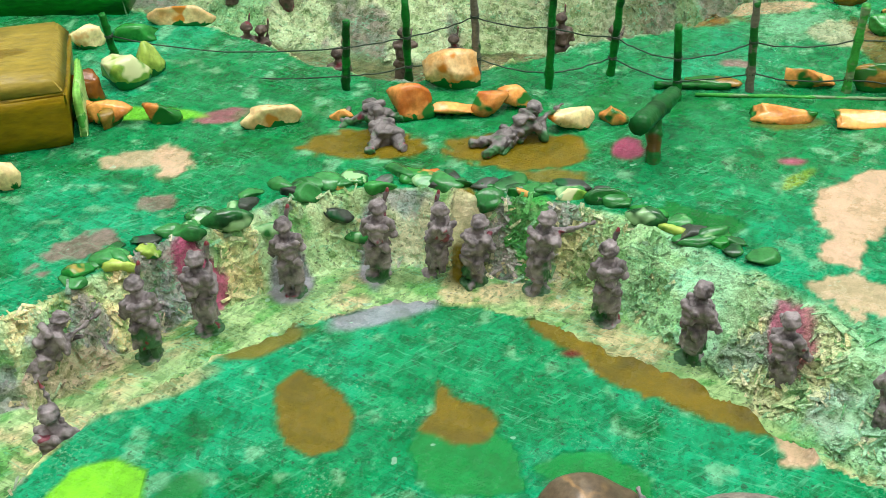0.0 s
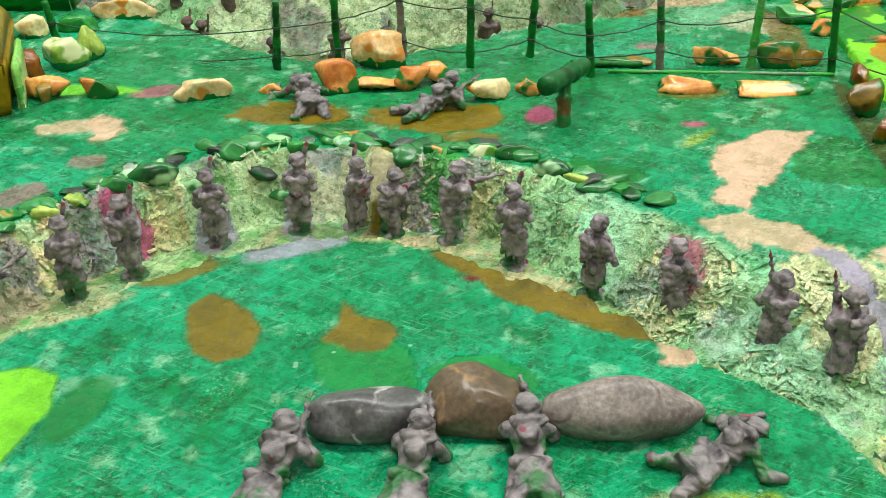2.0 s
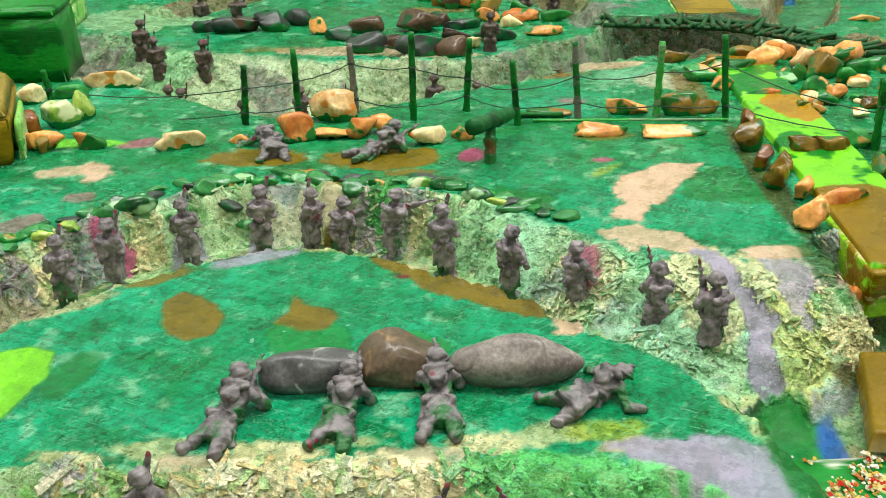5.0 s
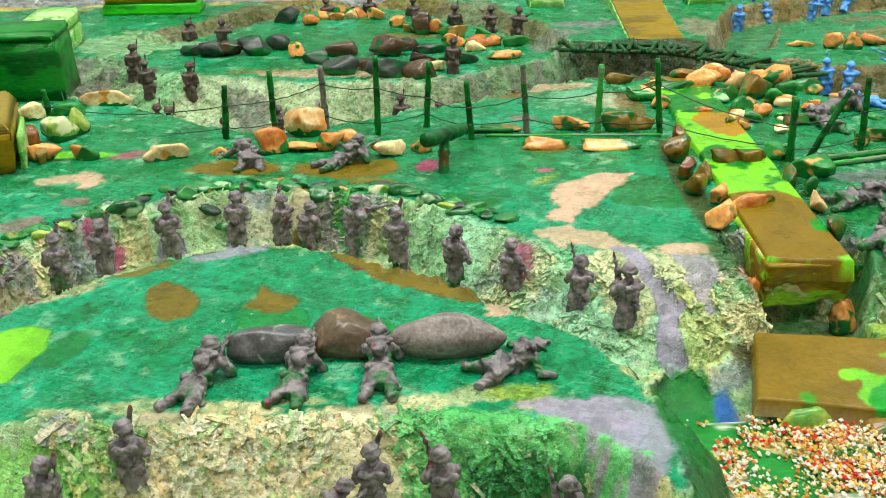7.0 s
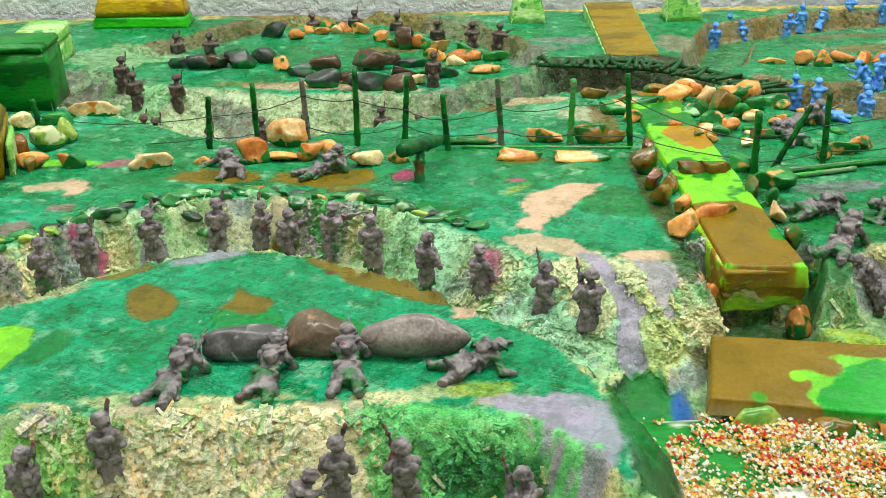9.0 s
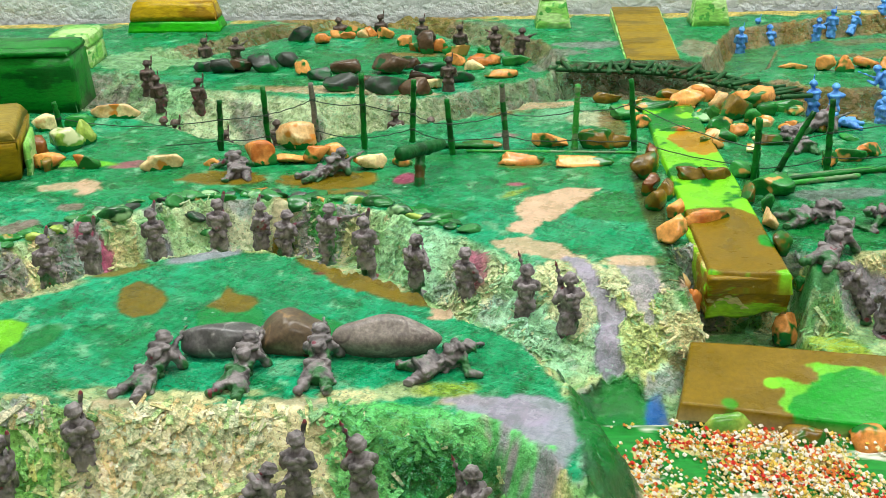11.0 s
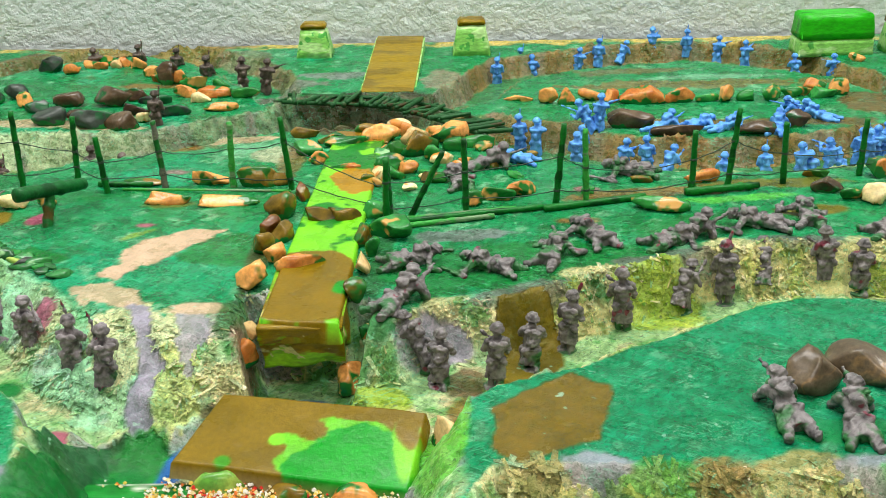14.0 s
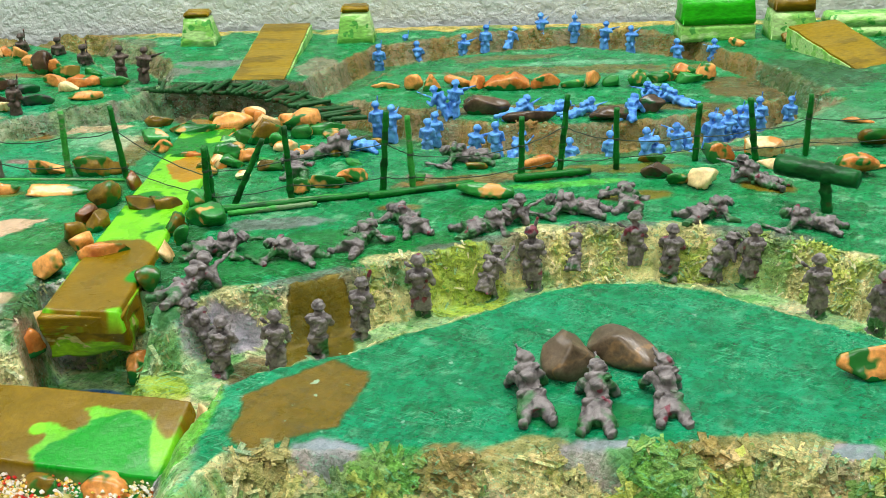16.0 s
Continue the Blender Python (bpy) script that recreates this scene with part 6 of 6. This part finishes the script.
stone(0.524, 0.578, 0.000, 0.0161, 0.0121, 0.0118, 40, 'green')
stone(0.539, 0.580, 0.000, 0.0162, 0.0066, 0.0063, 0, 'green')
stone(0.549, 0.584, 0.000, 0.0102, 0.0066, 0.0063, 0, 'orange')
stone(0.562, 0.603, 0.000, 0.0166, 0.0075, 0.0072, 0, 'orange')
stone(0.560, 0.579, 0.000, 0.0202, 0.0080, 0.0077, 0, 'green')
stone(0.574, 0.587, 0.000, 0.0139, 0.0104, 0.0111, 0, 'orange')
stone(0.413, 0.514, 0.000, 0.0280, 0.0111, 0.0105, -8, 'dark')
stone(0.443, 0.497, 0.000, 0.0328, 0.0115, 0.0066, 0, 'dark')
stone(0.493, 0.495, 0.000, 0.0218, 0.0111, 0.0105, 0, 'dark')
stone(0.523, 0.512, 0.000, 0.0186, 0.0114, 0.0108, 0, 'dark')
stone(0.621, 0.682, 0.000, 0.0127, 0.0065, 0.0063, 0, 'orange')
stone(0.668, 0.691, 0.000, 0.0164, 0.0074, 0.0072, 0, 'brown')
stone(-0.078, 0.598, 0.000, 0.0239, 0.0100, 0.0096, 0, 'black')
stone(-0.048, 0.600, 0.000, 0.0239, 0.0138, 0.0133, 0, 'black')
stone(-0.016, 0.590, 0.000, 0.0127, 0.0095, 0.0101, 0, 'orange')
stone(0.018, 0.591, 0.000, 0.0253, 0.0106, 0.0102, 0, 'dark')
stone(0.049, 0.588, 0.000, 0.0243, 0.0144, 0.0137, 0, 'dark')
stone(0.017, 0.546, 0.000, 0.0240, 0.0123, 0.0117, 0, 'black')
stone(0.049, 0.536, 0.000, 0.0277, 0.0121, 0.0115, 0, 'black')
stone(0.070, 0.532, 0.000, 0.0220, 0.0113, 0.0107, 0, 'dark')
stone(0.080, 0.591, 0.000, 0.0253, 0.0089, 0.0053, 0, 'black')
stone(0.094, 0.561, 0.000, 0.0285, 0.0100, 0.0073, 0, 'black')
stone(0.083, 0.545, 0.000, 0.0120, 0.0072, 0.0069, -20, 'cream')
stone(-0.032, 0.693, 0.000, 0.0217, 0.0119, 0.0116, 0, 'black')
stone(-0.012, 0.686, 0.000, 0.0141, 0.0076, 0.0074, 0, 'orange')
stone(-0.002, 0.704, 0.000, 0.0143, 0.0069, 0.0067, 0, 'orange')
stone(0.010, 0.711, 0.000, 0.0144, 0.0078, 0.0076, 0, 'green')
stone(0.024, 0.706, 0.000, 0.0124, 0.0077, 0.0075, 0, 'orange')
stone(0.037, 0.697, 0.000, 0.0132, 0.0085, 0.0083, 0, 'orange')
stone(0.056, 0.670, 0.000, 0.0129, 0.0097, 0.0103, 0, 'orange')
stone(0.074, 0.649, 0.000, 0.0180, 0.0135, 0.0144, 0, 'dark')
stone(0.085, 0.647, 0.000, 0.0126, 0.0094, 0.0100, 0, 'orange')
stone(0.099, 0.634, 0.000, 0.0221, 0.0099, 0.0096, 0, 'green')
stone(0.116, 0.608, 0.000, 0.0258, 0.0090, 0.0081, 0, 'orange')
stone(0.128, 0.572, 0.000, 0.0248, 0.0087, 0.0051, 12, 'orange')
stone(0.141, 0.606, 0.000, 0.0214, 0.0075, 0.0065, 0, 'green')
stone(-0.065, 0.600, 0.000, 0.0214, 0.0092, 0.0089, 0, 'dark')
stone(-0.092, 0.602, 0.000, 0.0172, 0.0085, 0.0082, 0, 'black')
stone(-0.034, 0.614, 0.000, 0.0173, 0.0101, 0.0098, 0, 'black')
stone(-0.001, 0.574, 0.000, 0.0183, 0.0090, 0.0086, 0, 'black')
stone(0.034, 0.552, 0.000, 0.0202, 0.0087, 0.0083, 0, 'dark')
stone(0.070, 0.562, 0.000, 0.0180, 0.0081, 0.0077, 0, 'dark')
stone(0.060, 0.600, 0.000, 0.0171, 0.0092, 0.0088, 0, 'dark')
stone(0.097, 0.609, 0.000, 0.0172, 0.0085, 0.0082, 0, 'orange')
stone(0.118, 0.627, 0.000, 0.0158, 0.0079, 0.0076, 0, 'green')
stone(0.007, 0.699, 0.000, 0.0114, 0.0060, 0.0058, 0, 'orange')
stone(0.019, 0.702, 0.000, 0.0105, 0.0060, 0.0058, 0, 'cream')
stone(0.065, 0.655, 0.000, 0.0118, 0.0073, 0.0071, 0, 'orange')
stone(0.110, 0.595, 0.000, 0.0170, 0.0069, 0.0066, 0, 'cream')
# pebbles on the rim of the near trench
GROUP[0] = 'pebbles on the rim of the near trench'
stone(-0.112, 0.293, 0.000, 0.0129, 0.0046, 0.0042, 0, 'lime')
stone(-0.103, 0.300, 0.000, 0.0091, 0.0047, 0.0042, 0, 'lime')
stone(-0.092, 0.310, 0.000, 0.0133, 0.0064, 0.0058, 0, 'moss')
stone(-0.079, 0.317, 0.000, 0.0158, 0.0069, 0.0062, 0, 'moss')
stone(-0.063, 0.322, 0.000, 0.0159, 0.0057, 0.0052, 0, 'moss')
stone(-0.052, 0.335, 0.000, 0.0093, 0.0067, 0.0061, 0, 'moss')
stone(-0.042, 0.332, 0.000, 0.0116, 0.0054, 0.0049, 0, 'black')
stone(-0.034, 0.331, 0.000, 0.0093, 0.0038, 0.0034, 0, 'moss')
stone(-0.025, 0.339, 0.000, 0.0106, 0.0051, 0.0046, 0, 'green')
stone(-0.013, 0.345, 0.000, 0.0095, 0.0052, 0.0047, 0, 'green')
stone(-0.005, 0.347, 0.000, 0.0072, 0.0043, 0.0039, 0, 'orange')
stone(0.003, 0.340, 0.000, 0.0095, 0.0047, 0.0042, 0, 'green')
stone(0.014, 0.330, 0.000, 0.0127, 0.0071, 0.0064, 30, 'moss')
stone(0.025, 0.334, 0.000, 0.0093, 0.0042, 0.0038, 0, 'green')
stone(0.044, 0.332, 0.000, 0.0116, 0.0050, 0.0045, 0, 'lime')
stone(0.057, 0.330, 0.000, 0.0139, 0.0062, 0.0056, 0, 'green')
stone(0.069, 0.318, 0.000, 0.0136, 0.0069, 0.0062, -30, 'moss')
stone(0.086, 0.304, 0.000, 0.0176, 0.0062, 0.0026, -8, 'moss')
stone(0.077, 0.310, 0.000, 0.0089, 0.0040, 0.0036, -25, 'lime')
# large pebbles on the near islands
GROUP[0] = 'large pebbles on the near islands'
stone(0.007, 0.175, 0.000, 0.0298, 0.0120, 0.0106, 4, 'slate')
stone(0.034, 0.178, 0.000, 0.0262, 0.0165, 0.0138, 4, 'umber')
stone(0.071, 0.175, 0.000, 0.0351, 0.0144, 0.0127, 0, 'ash')
stone(0.433, 0.180, 0.000, 0.0197, 0.0148, 0.0158, 20, 'umber')
stone(0.454, 0.189, 0.000, 0.0279, 0.0138, 0.0121, -38, 'umber')
stone(0.548, 0.175, 0.000, 0.0233, 0.0115, 0.0101, 0, 'orange')
# figures in the near trench
GROUP[0] = 'figures in the near trench'
PLASTIC[:] = [M_GREY, 'green-splashed grey']
figure('stand', -0.100, 0.274, -0.023, 20)
figure('stand', -0.083, 0.288, -0.023, -30)
figure('stand', -0.056, 0.309, -0.023, 10)
figure('stand', -0.026, 0.318, -0.023, 0)
figure('stand', -0.005, 0.320, -0.023, 60)
figure('kneel', 0.009, 0.315, -0.023, -40)
figure('aim', 0.031, 0.309, -0.023, -50)
figure('stand', 0.054, 0.292, -0.023, -10)
figure('hold', 0.079, 0.271, -0.023, -60)
figure('hold', 0.104, 0.252, -0.023, -50)
figure('raise', 0.129, 0.232, -0.023, 0)
figure('raise', 0.147, 0.219, -0.023, 20)
figure('raise', -0.110, 0.215, -0.023, -10)
figure('lean', -0.129, 0.260, -0.023, -50)
# figures lying on the near islands
GROUP[0] = 'figures lying on the near islands'
PLASTIC[:] = [M_PALE, 'grey']
figure('prone', -0.0155, 0.158, 0.000, -20)
figure('prone', 0.018, 0.158, 0.000, -10)
figure('prone', 0.047, 0.162, 0.000, -6)
figure('sprawl', 0.096, 0.161, 0.000, -60)
figure('prone', 0.417, 0.163, 0.000, 6)
figure('prone', 0.441, 0.156, 0.000, -12)
figure('prone', 0.466, 0.160, 0.000, 2)
figure('sprawl', -0.028, 0.384, 0.000, 20)
figure('prone', 0.028, 0.374, 0.000, -60)
# figures in the front trench
GROUP[0] = 'figures in the front trench'
PLASTIC[:] = [M_PALE, 'grey']
figure('stand', -0.062, 0.112, -0.023, -60)
figure('stand', -0.034, 0.123, -0.023, 0)
figure('lean', 0.029, 0.099, -0.023, -60)
figure('stand', 0.044, 0.111, -0.023, 0)
figure('raise', 0.068, 0.106, -0.023, 20)
figure('raise', 0.105, 0.089, -0.023, 40)
# fallen figures beside the road
GROUP[0] = 'fallen figures beside the road'
PLASTIC[:] = [M_PALE, 'grey']
figure('sprawl', 0.311, 0.293, 0.000, 70)
figure('sprawl', 0.278, 0.301, 0.000, -70)
figure('prone', 0.273, 0.258, 0.000, -35)
figure('sprawl', 0.346, 0.307, 0.000, -20)
figure('sprawl', 0.365, 0.331, 0.000, 30)
figure('sprawl', 0.408, 0.321, 0.000, -70)
figure('sprawl', 0.451, 0.341, 0.000, 80)
figure('sprawl', 0.482, 0.353, 0.000, 0)
figure('sprawl', 0.522, 0.332, 0.000, -60)
figure('sprawl', 0.565, 0.316, 0.000, 75)
figure('prone', 0.555, 0.378, 0.000, 50)
figure('prone', 0.418, 0.328, 0.000, -60)
figure('prone', 0.319, 0.438, 0.000, -80)
figure('sprawl', 0.397, 0.423, 0.000, 80)
figure('sprawl', 0.298, 0.415, 0.000, 10)
# figures in the right-hand trench
GROUP[0] = 'figures in the right-hand trench'
PLASTIC[:] = [M_PALE, 'grey']
figure('lean', 0.281, 0.239, -0.023, 60)
figure('kneel', 0.289, 0.227, -0.023, 0)
figure('hold', 0.313, 0.224, -0.023, 10)
figure('kneel', 0.329, 0.241, -0.023, 0)
figure('stand', 0.347, 0.255, -0.023, -20)
figure('hold', 0.375, 0.274, -0.023, 0)
figure('lean', 0.407, 0.292, -0.023, -50)
figure('stand', 0.429, 0.301, -0.023, 0)
figure('lean', 0.450, 0.311, -0.023, -20)
figure('hold', 0.482, 0.313, -0.023, 20)
figure('kneel', 0.497, 0.309, -0.023, 0)
figure('lean', 0.519, 0.303, -0.023, -70)
figure('hold', 0.533, 0.298, -0.023, 20)
figure('hold', 0.558, 0.267, -0.023, 0)
figure('stand', 0.578, 0.247, -0.023, 0)
# figures in the far trenches
GROUP[0] = 'figures in the far trenches'
PLASTIC[:] = [M_DARK, 'dark brown']
figure('stand', -0.130, 0.574, -0.028, 0)
figure('stand', -0.114, 0.551, -0.028, 30)
figure('stand', -0.085, 0.540, -0.028, -20)
figure('stand', -0.050, 0.463, -0.028, 0)
figure('aim', -0.022, 0.487, -0.028, 0)
figure('stand', 0.004, 0.482, -0.028, 0)
figure('stand', 0.058, 0.500, -0.028, 0)
figure('aim', 0.082, 0.486, -0.028, 0)
figure('stand', 0.092, 0.539, -0.028, 0)
figure('lean', -0.173, 0.623, -0.028, 60)
figure('kneel', -0.158, 0.598, -0.028, 0)
figure('stand', -0.101, 0.644, -0.012, 0)
figure('aim', -0.078, 0.642, -0.012, 0)
figure('aim', -0.001, 0.710, -0.012, 20)
figure('stand', 0.033, 0.721, -0.012, 0)
figure('stand', 0.067, 0.705, -0.012, 0)
figure('stand', 0.101, 0.671, -0.012, 0)
figure('aim', 0.127, 0.669, -0.012, 40)
figure('aim', 0.147, 0.663, -0.012, -30)
figure('stand', -0.100, 0.492, -0.012, 20)
figure('stand', -0.093, 0.497, -0.012, -20)
# blue figures
GROUP[0] = 'blue figures'
figure('blue_stand', 0.333, 0.697, -0.020, 0)
figure('blue_stand', 0.353, 0.728, -0.020, 0)
figure('blue_kneel', 0.364, 0.720, -0.020, 0)
figure('blue_aim', 0.402, 0.719, -0.013, -30)
figure('blue_stand', 0.421, 0.741, -0.013, 0)
figure('blue_lean', 0.442, 0.751, -0.013, -40)
figure('blue_aim', 0.471, 0.758, -0.013, 0)
figure('blue_stand', 0.499, 0.753, -0.013, 20)
figure('blue_aim', 0.524, 0.743, -0.013, -30)
figure('blue_aim', 0.545, 0.729, -0.013, -20)
figure('blue_kneel', 0.578, 0.697, -0.013, 0)
figure('blue_kneel', 0.604, 0.682, -0.013, 20)
figure('blue_stand', 0.342, 0.521, -0.006, 20)
figure('blue_aim', 0.351, 0.508, -0.006, 0)
figure('blue_stand', 0.375, 0.483, -0.006, 0)
figure('blue_stand', 0.380, 0.499, -0.006, 0)
figure('blue_lean', 0.386, 0.511, -0.006, 60)
figure('blue_aim', 0.393, 0.510, -0.014, -40)
figure('blue_kneel', 0.405, 0.482, -0.014, -40)
figure('blue_stand', 0.420, 0.474, -0.014, 0)
figure('blue_lean', 0.429, 0.461, -0.014, -50)
figure('blue_kneel', 0.464, 0.452, -0.014, 0)
figure('blue_stand', 0.489, 0.453, -0.014, 0)
figure('blue_aim', 0.511, 0.453, -0.014, 0)
figure('blue_kneel', 0.518, 0.455, -0.014, 0)
figure('blue_aim', 0.531, 0.465, -0.014, 50)
figure('blue_lean', 0.541, 0.470, -0.014, 40)
figure('blue_stand', 0.554, 0.480, -0.014, 0)
figure('blue_stand', 0.558, 0.476, -0.014, 30)
figure('blue_aim', 0.565, 0.484, -0.014, 20)
figure('blue_stand', 0.576, 0.497, -0.014, 0)
figure('blue_aim', 0.578, 0.488, -0.014, 0)
figure('blue_aim', 0.584, 0.492, -0.014, 0)
figure('blue_stand', 0.596, 0.510, -0.014, 0)
figure('blue_stand', 0.616, 0.520, -0.014, 0)
figure('blue_prone', 0.436, 0.509, 0.000, -50)
figure('blue_sprawl', 0.461, 0.513, 0.000, -60)
figure('blue_prone', 0.477, 0.505, 0.000, -80)
figure('blue_prone', 0.509, 0.503, 0.000, -30)
figure('blue_prone', 0.531, 0.540, 0.000, 80)
figure('blue_prone', 0.541, 0.530, 0.000, 60)
figure('blue_sprawl', 0.332, 0.448, 0.000, 80)
